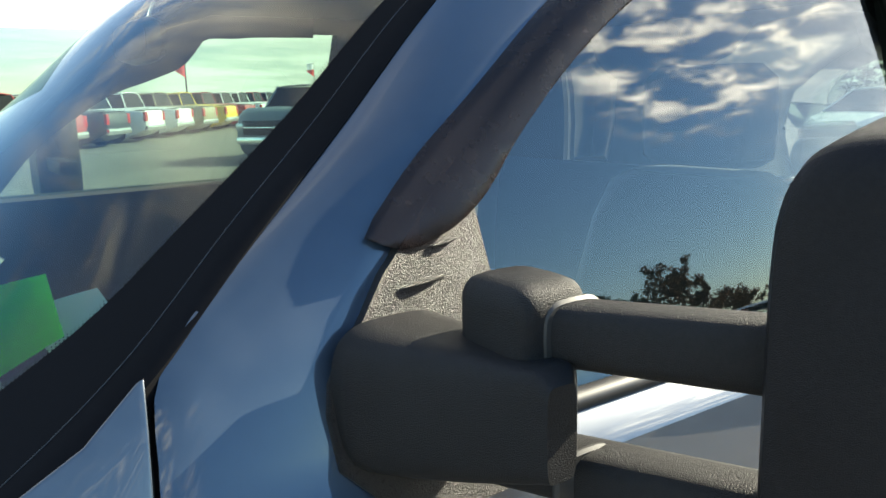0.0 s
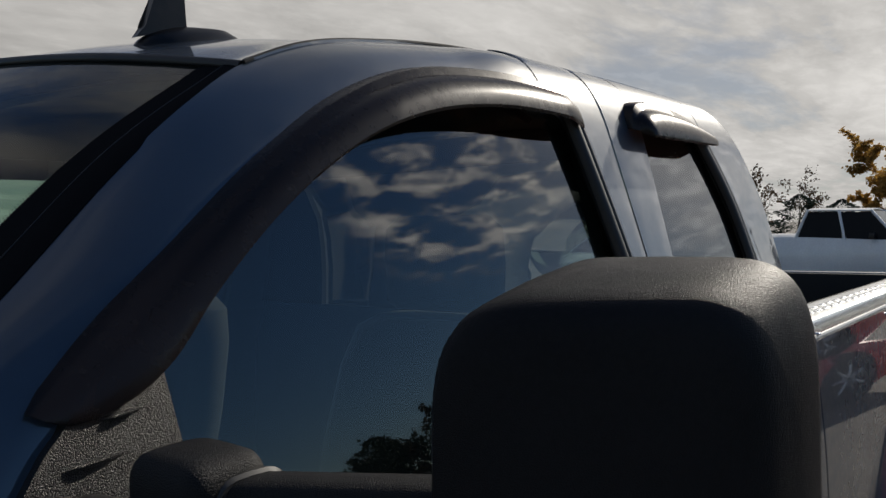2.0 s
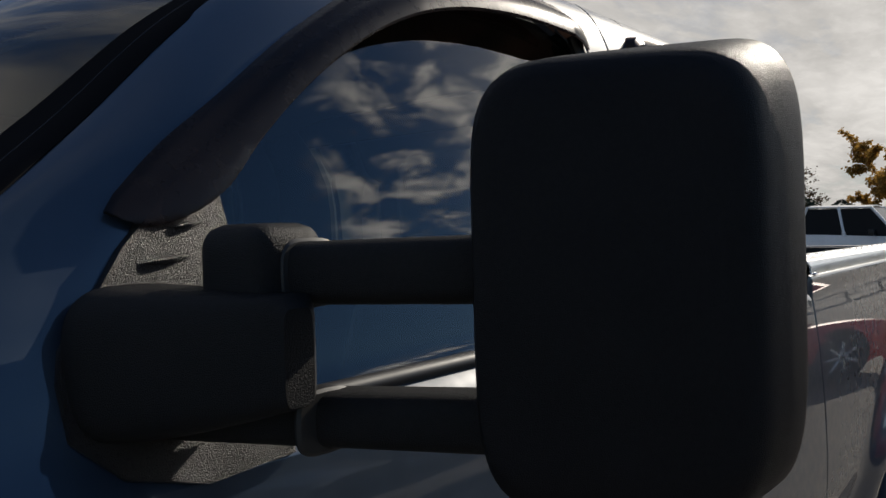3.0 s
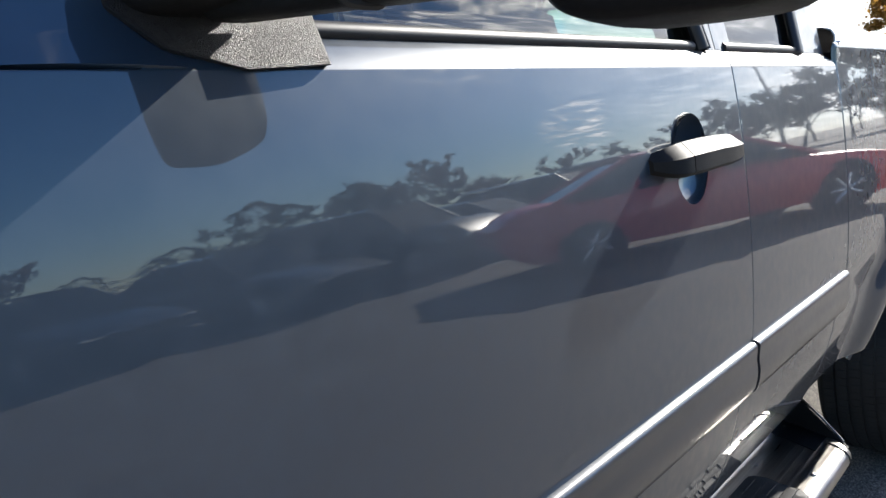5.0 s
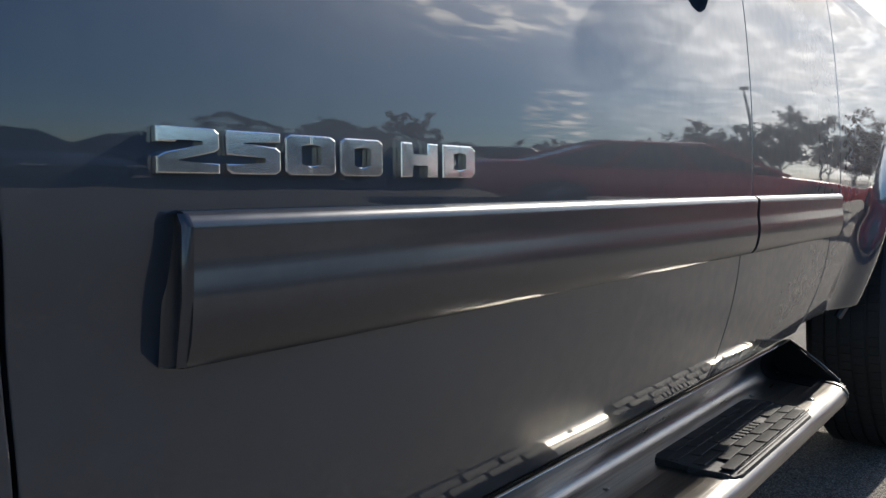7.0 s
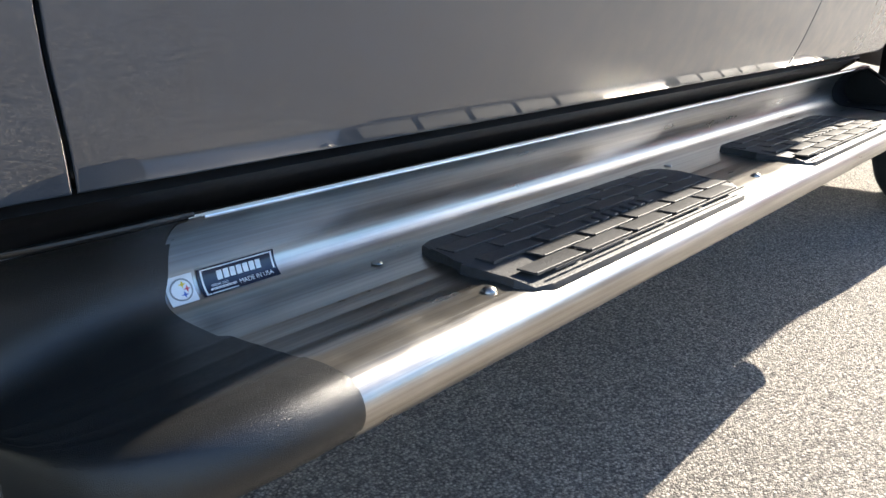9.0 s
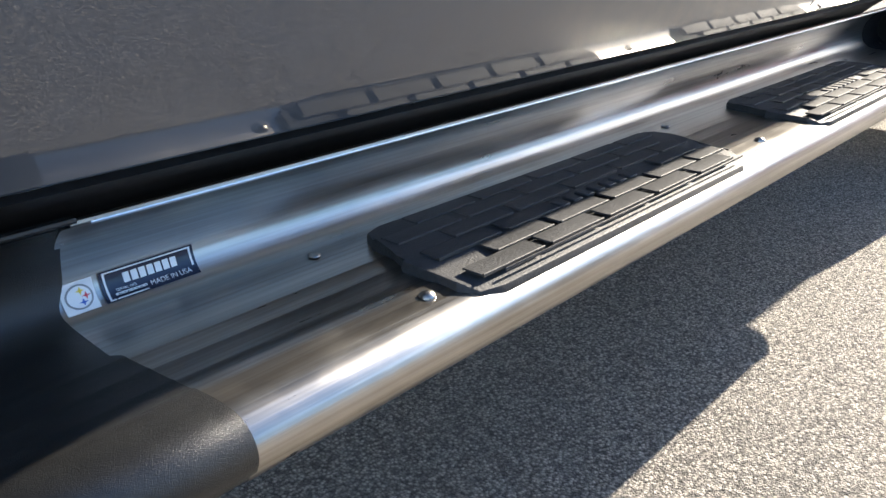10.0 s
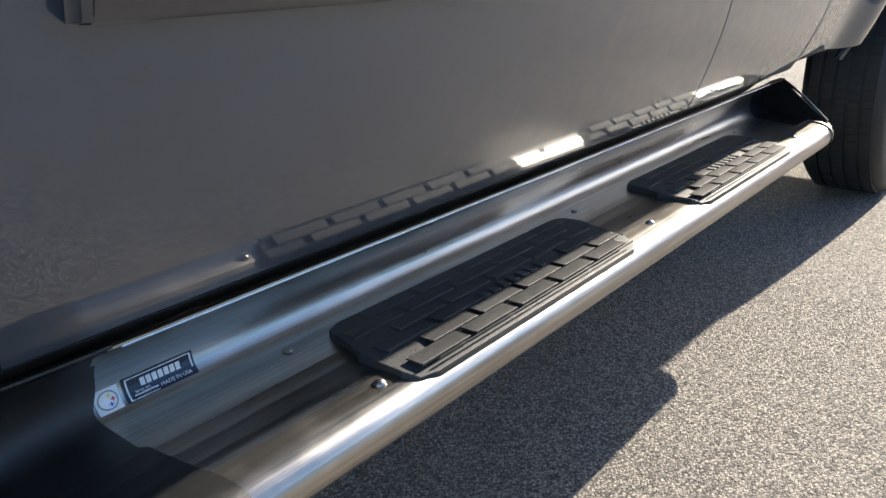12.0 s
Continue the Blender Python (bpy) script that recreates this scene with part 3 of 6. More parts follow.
tpart("door_post", post(lambda z: glass_end(min(z, 1.80)) + 0.028 - 0.062 * min(1.0, max(0.0, (z - 1.778) / 0.02)), lambda z: rear_gap(z) - G), M["blue"], front_door)
ribbon([(glass_end(z) + 0.010, side_y(z) - 0.004, z) for z in np.linspace(BELT, 1.80, 20)], 0.013, 0.010, M["seal"], "window_seal", front_door, "black rubber channel beside the glass")
ribbon([(glass_end(z) + 0.032, side_y(z) - 0.003, z) for z in np.linspace(BELT, 1.80, 20)], 0.008, 0.007, M["smooth_black"], "window_seal", front_door)
ribbon([(x, side_y(BELT) + 0.008, BELT + 0.004) for x in np.linspace(0.16, 1.05, 24)], 0.010, 0.012, M["seal"], "belt_seal", front_door, "black rubber sill along the window")

# front window pane
wp = along(WINDOW, 40)
zs = np.linspace(1.335, 1.808, 22)


def front_edge(z):
    k = sorted((float(b), float(a)) for a, b in wp if b > 1.41)
    return float(np.interp(z, [a for a, _ in k], [b for _, b in k])) if z > 1.42 else 0.085


pane = tpart("window_pane", sheet([[(front_edge(z) + (glass_end(z) + 0.01 - front_edge(z)) * s, side_y(z) + 0.012, z) for s in np.linspace(0, 1, 16)] for z in zs]),
             M["glass"], front_door, "green-tinted door glass mirroring sky and trees")
pane.visible_shadow = False

# rear door upper: window, pillar, seal
RW0 = lambda z: 1.215 + 0.0 * z
RW1 = lambda z: spline([(1.345, 1.575), (1.48, 1.590), (1.58, 1.575), (1.66, 1.550), (1.73, 1.510), (1.80, 1.458)], z)
tpart("door_post", post(lambda z: rear_gap(z) + G, RW0), M["blue"], rear_door)
tpart("rear_pillar", post(lambda z: RW1(min(z, 1.80)) + 0.045, lambda z: cab_end(z) - 0.010), M["blue"], rear_door)
tpart("door_head", sheet([[(x, y, z) for x in np.linspace(1.205, 1.50, 14)] for y, z in up_curve() if z > 1.797], 0.008), M["blue"], rear_door)
ribbon([(RW1(z) + 0.010, side_y(z) - 0.002, z) for z in np.linspace(BELT, 1.80, 20)], 0.014, 0.009, M["seal"], "window_seal", rear_door)
ribbon([(RW1(z) + 0.034, side_y(z) - 0.001, z) for z in np.linspace(BELT, 1.80, 20)], 0.012, 0.006, M["smooth_black"], "window_seal", rear_door)
ribbon([(x, side_y(BELT) + 0.008, BELT + 0.004) for x in np.linspace(1.18, 1.60, 12)], 0.010, 0.012, M["seal"], "belt_seal", rear_door)
pane = tpart("window_pane", sheet([[(RW0(z) + (RW1(z) - RW0(z)) * s, side_y(z) + 0.008, z) for s in np.linspace(0, 1, 10)] for z in np.linspace(1.335, 1.81, 16)]),
             M["glass_rear"], rear_door, "dark tinted rear side glass")
pane.visible_shadow = False


# ---- roof ----
def header(y):
    """Front edge of the roof, over the windshield: x and z."""
    s = abs(y - MID) / (MID - 0.236)
    return 0.350 + 0.075 * s**2.2, 1.880 - 0.072 * s**2.4


def roof_rows():
    rows = []
    for u in np.linspace(0, 1, 40):
        row = []
        for v in np.linspace(-1, 1, 61):
            y = MID + v * (MID - 0.270)
            s = abs(v)
            xf, zf = header(MID + v * (MID - 0.236))
            x = xf + 0.012 + (1.655 - xf) * u
            crown = 1.905 + 0.062 * (1 - s**2.6)
            zr = crown - 0.02 * max(0, u - 0.75) ** 2 * 8
            w = 1 - math.exp(-u * 5.2)
            seam = spline([(0.425, 1.808), (0.493, 1.836), (0.66, 1.872), (0.88, 1.895), (1.125, 1.905), (1.74, 1.905)], x)
            z = zf * (1 - w) + zr * w
            if s >= 0.9:
                k = (s - 0.9) / 0.1
                z = z * (1 - k) + (seam + 0.002) * k
            rows_y = spline([(0.425, 0.236), (0.493, 0.240), (0.66, 0.255), (0.88, 0.265), (1.125, 0.270), (1.74, 0.270)], x)
            yy = MID + v * (MID - rows_y)
            row.append((x, yy, z))
        rows.append(row)
    return rows


roof = tpart("roof", sheet(roof_rows(), 0.012), M["blue"], label="dark blue crowned cab roof with a thin film of dust")
# seams in the roof: along the top of the doors and across at the rear edge
ribbon([(p[0], p[1] + 0.002, p[2] + 0.001) for p in along(SEAM[9:], 30)], 0.003, 0.002, M["void"], "roof_seam", roof)
ribbon([(1.660, y, 1.888 + 0.058 * (1 - abs((y - MID) / 0.73) ** 2.6)) for y in np.linspace(0.275, 1.725, 30)], 0.006, 0.006, M["seal"], "roof_seam", roof)

# far side, seen through the cab: door skin with its window opening
far = lambda y: 2 * MID - y
far_door = tpart("far_door", sheet([[(x, far(side_y(z)), z) for x in np.linspace(-0.04, 1.79, 20)] for z in np.linspace(0.535, 1.38, 14)], 0.03), M["interior"],
                 label="far door seen through the cab")
fo = along(SEAM[2:], 40)
fi = along([(0.06, 1.40), (0.16, 1.53), (0.24, 1.592), (0.36, 1.661), (0.45, 1.69), (0.54, 1.730), (0.565, 1.76), (0.585, 1.790), (0.70, 1.806), (0.85, 1.810), (0.93, 1.810)], 40)
tpart("door_frame", sheet([[(a[0] + (b[0] - a[0]) * s, far(a[1] + (side_y(b[1]) - a[1]) * s), a[2] + (b[1] - a[2]) * s) for s in (0, 0.5, 1)] for a, b in zip(fo, fi)], 0.03), M["interior"], far_door)
tpart("door_post", sheet([[(x, far(side_y(z)), z) for x in (0.985 + 0.10 * (z - 1.58), 1.05, 1.13, 1.215)] for z in np.linspace(1.36, 1.9, 10)], 0.03), M["interior"], far_door)
tpart("rear_pillar", sheet([[(x, far(side_y(z)), z) for x in (RW1(z), cab_end(z) - 0.1, cab_end(z) - 0.04)] for z in np.linspace(1.36, 1.9, 10)], 0.03), M["interior"], far_door)
tpart("door_head", sheet([[(x, far(side_y(z)), z) for x in np.linspace(0.88, 1.60, 8)] for z in np.linspace(1.803, 1.905, 4)], 0.03), M["interior"], far_door)
p = tpart("window_pane", sheet([[(x, far(side_y(z) + 0.012), z) for x in np.linspace(0.05, 1.05, 8)] for z in np.linspace(1.35, 1.80, 6)]), M["glass"], far_door)
p.visible_shadow = False
p = tpart("window_pane", sheet([[(x, far(side_y(z) + 0.012), z) for x in np.linspace(1.19, 1.60, 6)] for z in np.linspace(1.35, 1.81, 6)]), M["glass_rear"], far_door)
p.visible_shadow = False
# back of the cab with its window
tpart("cab_back", sheet([[(cab_end(z) - 0.035, 1 + (1 - side_y(z) - 0.03) * k, z) for k in np.linspace(-1, 1, 8)] for z in np.linspace(0.56, 1.38, 10)], 0.02), M["blue"])
for sg in (-1, 1):
    tpart("cab_back_post", sheet([[(cab_end(z) - 0.05, 1 + sg * (1 - side_y(z) - 0.03), z), (cab_end(z) - 0.05, 1 + sg * 0.58, z)] for z in np.linspace(1.38, 1.87, 6)], 0.02), M["interior"])
tpart("cab_back_head", sheet([[(cab_end(z) - 0.05, y, z) for y in np.linspace(0.3, 1.7, 8)] for z in (1.81, 1.85, 1.885)], 0.02), M["interior"])
p = tpart("rear_window", sheet([[(cab_end(z) - 0.045, y, z) for y in np.linspace(0.4, 1.6, 6)] for z in (1.37, 1.50, 1.60, 1.70, 1.83)]), M["glass"])
p.visible_shadow = False
tpart("headliner", sheet([[(x, y, 1.845 + 0.05 * (1 - ((y - MID) / 0.75) ** 2) - (0.05 if x < 0.5 else 0)) for y in np.linspace(0.26, 1.74, 12)] for x in (0.44, 0.6, 1.2, 1.62)], 0.01),
      mat("grey_headliner", (0.09, 0.088, 0.085), 0.9))

# inner trim of the near door and posts, dark, just behind the skin; near-black so panel gaps read as shade
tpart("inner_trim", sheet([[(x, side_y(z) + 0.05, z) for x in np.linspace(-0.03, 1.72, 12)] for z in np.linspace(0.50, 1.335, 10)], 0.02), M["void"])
tpart("inner_post", sheet([[(x, side_y(z) + 0.03, z) for x in (1.03, 1.1, 1.2)] for z in np.linspace(1.335, 1.79, 8)], 0.02), M["interior"])
tpart("inner_pillar", sheet([[(RW1(z) + 0.02 + s * (cab_end(z) - 0.075 - RW1(z)), side_y(z) + 0.03, z) for s in (0, 0.5, 1)] for z in np.linspace(1.335, 1.79, 8)], 0.02), M["interior"])
tpart("inner_frame", strip([(p[0] + 0.01, p[1] + 0.06, p[2] - 0.035) for p in outer], [(p[0] + 0.005, p[1] + 0.03, p[2] - 0.005) for p in inner], 0.0, 4), M["interior"], front_door)


# ---- windshield ----
def ws_left(v):
    return Vector(spline([(0, -0.30, 0.085, 1.262), (0.36, -0.020, 0.107, 1.448), (0.48, 0.066, 0.145, 1.520), (0.60, 0.154, 0.177, 1.592), (0.75, 0.262, 0.208, 1.690), (1.0, 0.428, 0.242, 1.806)], v))


def ws(u, v):
    """u: 0 near edge to 1 far edge; v: bottom to top."""
    a = ws_left(v)
    b = Vector((a.x, 2 * MID - a.y, a.z))
    p = a.lerp(b, u)
    s = 1 - (2 * u - 1) ** 2
    lift = s * 0.072 * v
    ahead = -s * (0.16 * (1 - v) + 0.075 * v)
    return Vector((p.x + ahead, p.y, p.z + lift))


windshield = tpart("windshield", sheet([[ws(u, v) for u in np.linspace(0.0, 1.0, 40)] for v in np.linspace(0, 1, 26)]), M["windshield"], label="curved windshield with a dark dotted border")
windshield.visible_shadow = False


def ws_in(u, v, d):
    e = 0.004
    n = (ws(u + e, v) - ws(u - e, v)).cross(ws(u, v + e) - ws(u, v - e)).normalized()
    if n.z < 0:
        n = -n
    return ws(u, v) + n * d


# black border of the glass, with dots along its inner edge
def border(v):
    return spline([(0, 0.085), (0.29, 0.066), (0.375, 0.054), (0.485, 0.044), (0.60, 0.038), (0.75, 0.034), (1.0, 0.034)], v)


def frit():
    bm = bmesh.new()
    vsn = np.linspace(0.0, 0.99, 40)
    for edge in (0, 1):
        sheet([[ws_in(abs(edge - u), v, 0.001) for u in (0.001, border(v) * 0.5, border(v))] for v in vsn], bm=bm)
    sheet([[ws_in(u, v, -0.003) for u in np.linspace(0.001, 0.999, 40)] for v in (0.965, 0.985, 0.998)], bm=bm)
    sheet([[ws_in(u, v, -0.003) for u in np.linspace(0.001, 0.999, 40)] for v in (0.0, 0.07, 0.14)], bm=bm)
    for row, size in ((0, 0.00135), (1, 0.0012), (2, 0.0010), (3, 0.0008)):
        for k in range(240):
            v = 0.12 + 0.84 * (k + 0.5 * (row % 2)) / 240
            u = border(v) + 0.0012 + 0.0019 * row
            c = ws_in(u, v, -0.003)
            a = (ws_in(u + 0.003, v, -0.003) - c).normalized()
            b = (ws_in(u, v + 0.003, -0.003) - c).normalized()
            bm.faces.new([bm.verts.new(c + a * size * math.cos(t) + b * size * math.sin(t)) for t in (0.4, 1.45, 2.5, 3.55, 4.6, 5.65)])
    return bm


tpart("glass_border", frit(), M["trim"], windshield, "black printed border with dots")
# black trim between glass and pillar, with a fine ridge, and the cowl at the base
tpart("pillar_trim", sheet([[ws_in(u, v, d) for u, d in ((-0.006, -0.012), (-0.0055, 0.0005), (-0.002, 0.003), (0.006, 0.004), (0.0125, 0.0036), (0.0129, 0.002), (0.0131, -0.001))] for v in np.linspace(0.0, 0.995, 50)], 0.002),
      M["trim"], windshield, "flat black moulding along the pillar")
ribbon([ws_in(0.0126, v, 0.0037) for v in np.linspace(0.0, 0.995, 40)], 0.0005, 0.0006, M["seal"], "trim_ridge", windshield)
ribbon([ws_in(u, 0.996, 0.002) for u in np.linspace(0.0, 1.0, 40)], 0.006, 0.005, M["seal"], "header_seal", windshield)
tpart("cowl", sheet([[(-0.34 - 0.17 * (1 - (2 * u - 1) ** 2) + 0.10 * k, 0.02 + 1.96 * u, 1.270 + 0.018 * k) for u in np.linspace(0, 1, 20)] for k in (-1.2, -0.5, 0, 0.8)], 0.02), M["black_plastic"],
      label="black plastic cowl below the windshield")
hood_rows = [[(-0.42 - 1.35 * s - 0.12 * (1 - (2 * u - 1) ** 2) * (1 - s), 0.045 + 1.91 * u, 1.31 - 0.10 * s**2 + 0.055 * (1 - abs(2 * u - 1) ** 3)) for u in np.linspace(0, 1, 24)] for s in np.linspace(0, 1, 14)]
tpart("hood", sheet(hood_rows, 0.02), M["blue"], label="dark blue hood")
tpart("front_end", block((-1.85, 0.08, 0.5), (-1.45, 1.92, 1.25), 0.06, 3), M["blue"])

# ---- roof antenna ----
FX, FY = 0.455, 0.475


def fin():
    bm = bmesh.new()
    rings = []
    for s in np.linspace(0, 1, 12):
        z = 1.868 + s * 0.034
        k = 1 - 0.55 * s**2.2
        rings.append([(FX + 0.072 + (0.088 * k) * c + 0.006 * s, FY + 0.034 * k * d, z + 0.004 * c) for c, d in
                      [(math.copysign(abs(math.cos(t)) ** 0.8, math.cos(t)), math.copysign(abs(math.sin(t)) ** 0.9, math.sin(t))) for t in np.linspace(0, 2 * math.pi, 28, endpoint=False)]])
    loft(rings, True, bm)
    blade = [(FX - 0.018, 1.876), (FX - 0.004, 1.893), (FX + 0.012, 1.940), (FX + 0.017, 1.947), (FX + 0.048, 1.955), (FX + 0.051, 1.951), (FX + 0.054, 1.900)]
    prism(blade, 0.014, lambda u, v, d: (u, FY - 0.007 + d, v), 0.003, bm)
    return bm


tpart("roof_antenna", fin(), M["smooth_black"], label="black shark-fin roof antenna")


# ---- smoked window deflectors ----
def deflector(outer_pts, inner_pts, parent, label, out=0.030, flat=0):
    """Curved acrylic strip stuck to the frame above the glass and standing off it."""
    a, b = along(outer_pts, 60), along(inner_pts, 60)
    rows = []
    for k, (p, q) in enumerate(zip(a, b)):
        e = math.sin(min(1.0, min(k, 59 - k) / 6) * math.pi / 2)
        f = 1.0 if k >= flat else 0.28 + 0.72 * (k / flat) ** 1.3   # its tip lies closer to the frame
        row = []
        for s, o in ((0, -0.012), (0.03, 0.004), (0.06, 0.009), (0.24, 0.013), (0.30, 0.022), (0.45, 0.030), (0.7, 0.034), (0.93, 0.034), (1.0, 0.031)):
            x, z = p[0] + (q[0] - p[0]) * s, p[1] + (q[1] - p[1]) * s
            o *= (0.45 + 0.55 * e) * out / 0.030
            lost = o * (1 - f)
            row.append((x + 0.5 * lost, side_y(z) - 0.004 - o * f, z - 0.16 * lost))
        rows.append(row)
    return tpart("window_deflector", sheet(rows, 0.003), M["smoke"], parent, label)


deflector([(0.136, 1.515), (0.141, 1.522), (0.158, 1.538), (0.190, 1.566), (0.255, 1.615), (0.375, 1.707), (0.490, 1.777), (0.597, 1.817), (0.725, 1.836), (0.860, 1.840), (0.940, 1.832), (0.968, 1.818), (0.972, 1.800)],
          [(0.139, 1.511), (0.153, 1.506), (0.185, 1.513), (0.226, 1.536), (0.275, 1.584), (0.380, 1.667), (0.490, 1.727), (0.600, 1.762), (0.720, 1.780), (0.850, 1.784), (0.925, 1.781), (0.955, 1.777), (0.968, 1.776)],
          front_door, "smoke-grey acrylic rain deflector over the front window", flat=30)
deflector([(1.160, 1.794), (1.160, 1.815), (1.172, 1.835), (1.21, 1.847), (1.28, 1.850), (1.38, 1.842), (1.47, 1.820), (1.512, 1.802)],
          [(1.168, 1.786), (1.180, 1.780), (1.205, 1.778), (1.24, 1.778), (1.31, 1.779), (1.39, 1.780), (1.47, 1.783), (1.505, 1.788)],
          rear_door, "smoke-grey acrylic rain deflector over the rear window")


# ---- towing mirror ----
mirror = tpart("towing_mirror", prism([(0.160, 1.506), (0.141, 1.488), (0.122, 1.463), (0.109, 1.447), (0.096, 1.433), (0.086, 1.419), (0.081, 1.398), (0.083, 1.360), (0.112, 1.331), (0.170, 1.316), (0.252, 1.320), (0.241, 1.470), (0.234, 1.530), (0.226, 1.572), (0.212, 1.562)],
                                      0.012, lambda u, v, d: (u, side_y(v) + 0.004 - d, v), 0.003), M["grain"],
               front_door, "black towing mirror with grained plastic sail and twin arms")
# raised louvre edges on the sail
for a, b, c in (((0.182, 1.503), (0.213, 1.507), 0.0026), ((0.150, 1.476), (0.196, 1.480), 0.003), ((0.150, 1.346), (0.236, 1.352), 0.003)):
    pts = [(a[0] + (b[0] - a[0]) * s, side_y(a[1]) - 0.0078 - 0.0014 * math.sin(math.pi * s), a[1] + (b[1] - a[1]) * s) for s in np.linspace(0, 1, 9)]
    bm = tube(pts, [0.0004 + 0.75 * c * math.sin(math.pi * s) for s in np.linspace(0, 1, 9)], 8)
    o = tpart("sail_louvre", bm, M["grain"], None)
    o.parent = mirror
    o.matrix_parent_inverse = mirror.matrix_world.inverted()


def mpart(name, bm, material, label=""):
    return tpart(name, bm, material, mirror, label)


# foot: starts as wide as the sail and narrows outwards to an upright edge
foot = []
for s in np.linspace(0, 1, 16):
    y = 0.064 - 0.154 * s
    left = 0.086 + 0.064 * max(0.0, 1.18 * s - 0.18)**0.9
    right = 0.192 - 0.010 * s**4 - (0.008 if s == 1 else 0)
    low, top = 1.352 + 0.034 * s**1.5, 1.462 - 0.006 * s - (0.008 if s == 1 else 0)
    foot.append(super_ring((left + right) / 2, y, (low + top) / 2, (right - left) / 2, (top - low) / 2, "y", 36, 3.4 + 2.0 * s))
mpart("mirror_foot", loft(foot), M["black_plastic"], "black plastic mirror foot")
knuckle = []
for s in np.linspace(0, 1, 18):
    z = 1.445 + 0.057 * s
    k = 1.0 if s < 0.66 else 0.62 + 0.38 * math.sqrt(max(0.0, 1 - ((s - 0.66) / 0.34) ** 2.2))
    if s < 0.1:
        k = 0.955 + 0.45 * s
    knuckle.append(super_ring(0.182, -0.030, z, 0.031 * k, 0.036 * k, "z", 36, 4.4))
mpart("mirror_pivot", loft(knuckle), M["black_plastic"], "rounded black pivot housing")


def arm(z0, z1, ya, yb, x0, x1, xe):
    rings = []
    for s in np.linspace(0, 1, 10):
        y = ya + (yb - ya) * s
        grow = 1 + 0.10 * s
        rings.append(super_ring(x0 + (xe - x0) * s, y, (z0 + z1) / 2, x1, (z1 - z0) / 2 * grow, "y", 24, 3.4))
    return loft(rings)


mpart("upper_arm", arm(1.447, 1.489, -0.055, -0.21, 0.190, 0.023, 0.278), M["black_plastic"])
mpart("lower_arm", arm(1.350, 1.387, 0.03, -0.21, 0.166, 0.026, 0.278), M["black_plastic"])
# collars a little paler than the arm plastic
for z0, z1, y, x in ((1.4455, 1.4905, -0.064, 0.1945), (1.347, 1.389, -0.070, 0.200)):
    mpart("arm_joint", loft([super_ring(x, y + d, (z0 + z1) / 2, 0.0255 + e, (z1 - z0) / 2 + e, "y", 24, 3.4) for d, e in ((0.003, -0.001), (0.001, 0.0012), (-0.001, 0.0012), (-0.003, -0.001))]),
          mat("joint_collar_plastic", (0.025, 0.024, 0.023), 0.55, vary=0.2))


def head_ring(s, k, n=56, power=5.2):
    """Ring of the mirror housing: its front is swept back towards the outer edge, its rear stands square."""
    cy, cz = -0.2545, 1.469
    ring = super_ring(0.0, cy, cz, 0.0800 * k * (0.93 + 0.07 * s), 0.147 * k, "x", n, power)
    top, low = 0.858 + 0.142 * s, 1.035
    out = []
    for _, y, z in ring:
        front, rear = 0.256 - 0.62 * (y - cy), 0.362 - 0.14 * (y - cy)
        out.append((front + (rear - front) * s, y, cz + (z - cz) * (top if z > cz else low)))
    return out


head = [head_ring(s, k) for s, k in ((-0.03, 0.78), (-0.012, 0.86), (0.0, 0.90), (0.05, 0.955), (0.12, 0.98), (0.25, 0.99), (0.5, 1.0), (0.85, 0.995), (0.96, 0.975), (1.0, 0.93))]
mpart("mirror_head", loft(head), M["head"], "large upright black mirror housing")
mpart("mirror_glass", loft([head_ring(s, 0.86, 40, 6) for s in (1.002, 1.02)]), M["chrome"])

# ---- door handle ----
dish = [[(HX + 0.0620 * k * math.cos(t), side_y(HZ) + d, HZ + 0.0670 * k * math.sin(t)) for t in np.linspace(0, 2 * math.pi, 48, endpoint=False)]
        for k, d in ((1.0, 0.0005), (0.975, 0.0030), (0.90, 0.0080), (0.78, 0.0130), (0.58, 0.0180), (0.32, 0.0205), (0.08, 0.0210))]
bm = bmesh.new()
vs = [[bm.verts.new(p) for p in r] for r in dish]
for a, b in zip(vs, vs[1:]):
    for i in range(48):
        bm.faces.new((a[i], a[(i + 1) % 48], b[(i + 1) % 48], b[i]))
bm.faces.new(vs[-1])
tpart("handle_dish", bm, M["blue"], front_door, "glossy dished cup behind the handle")
M["handle"] = mat("satin_black_handle", (0.014, 0.0125, 0.012), rough=0.55, spec=0.18, vary=0.25, scale=20, bump=0.08, bump_scale=900)


def handle_section(x, out, zb, zt):
    """Faceted ring across the handle: flat face, broad chamfer above, narrow one below."""
    y = side_y(HZ)
    zm = (zb + zt) / 2
    inn = y - out + 0.024
    return [(x, inn, zb + 0.004), (x, y - out + 0.006, zb), (x, y - out, zb + 0.005), (x, y - out + 0.001, zm + 0.004), (x, y - out + 0.004, zm + 0.0065),
            (x, y - out + 0.020, zt), (x, inn, zt - 0.002)]


def handle_run(knots, x0, x1, n):
    return loft([handle_section(x, *spline(knots, x)) for x in np.linspace(x0, x1, n)])


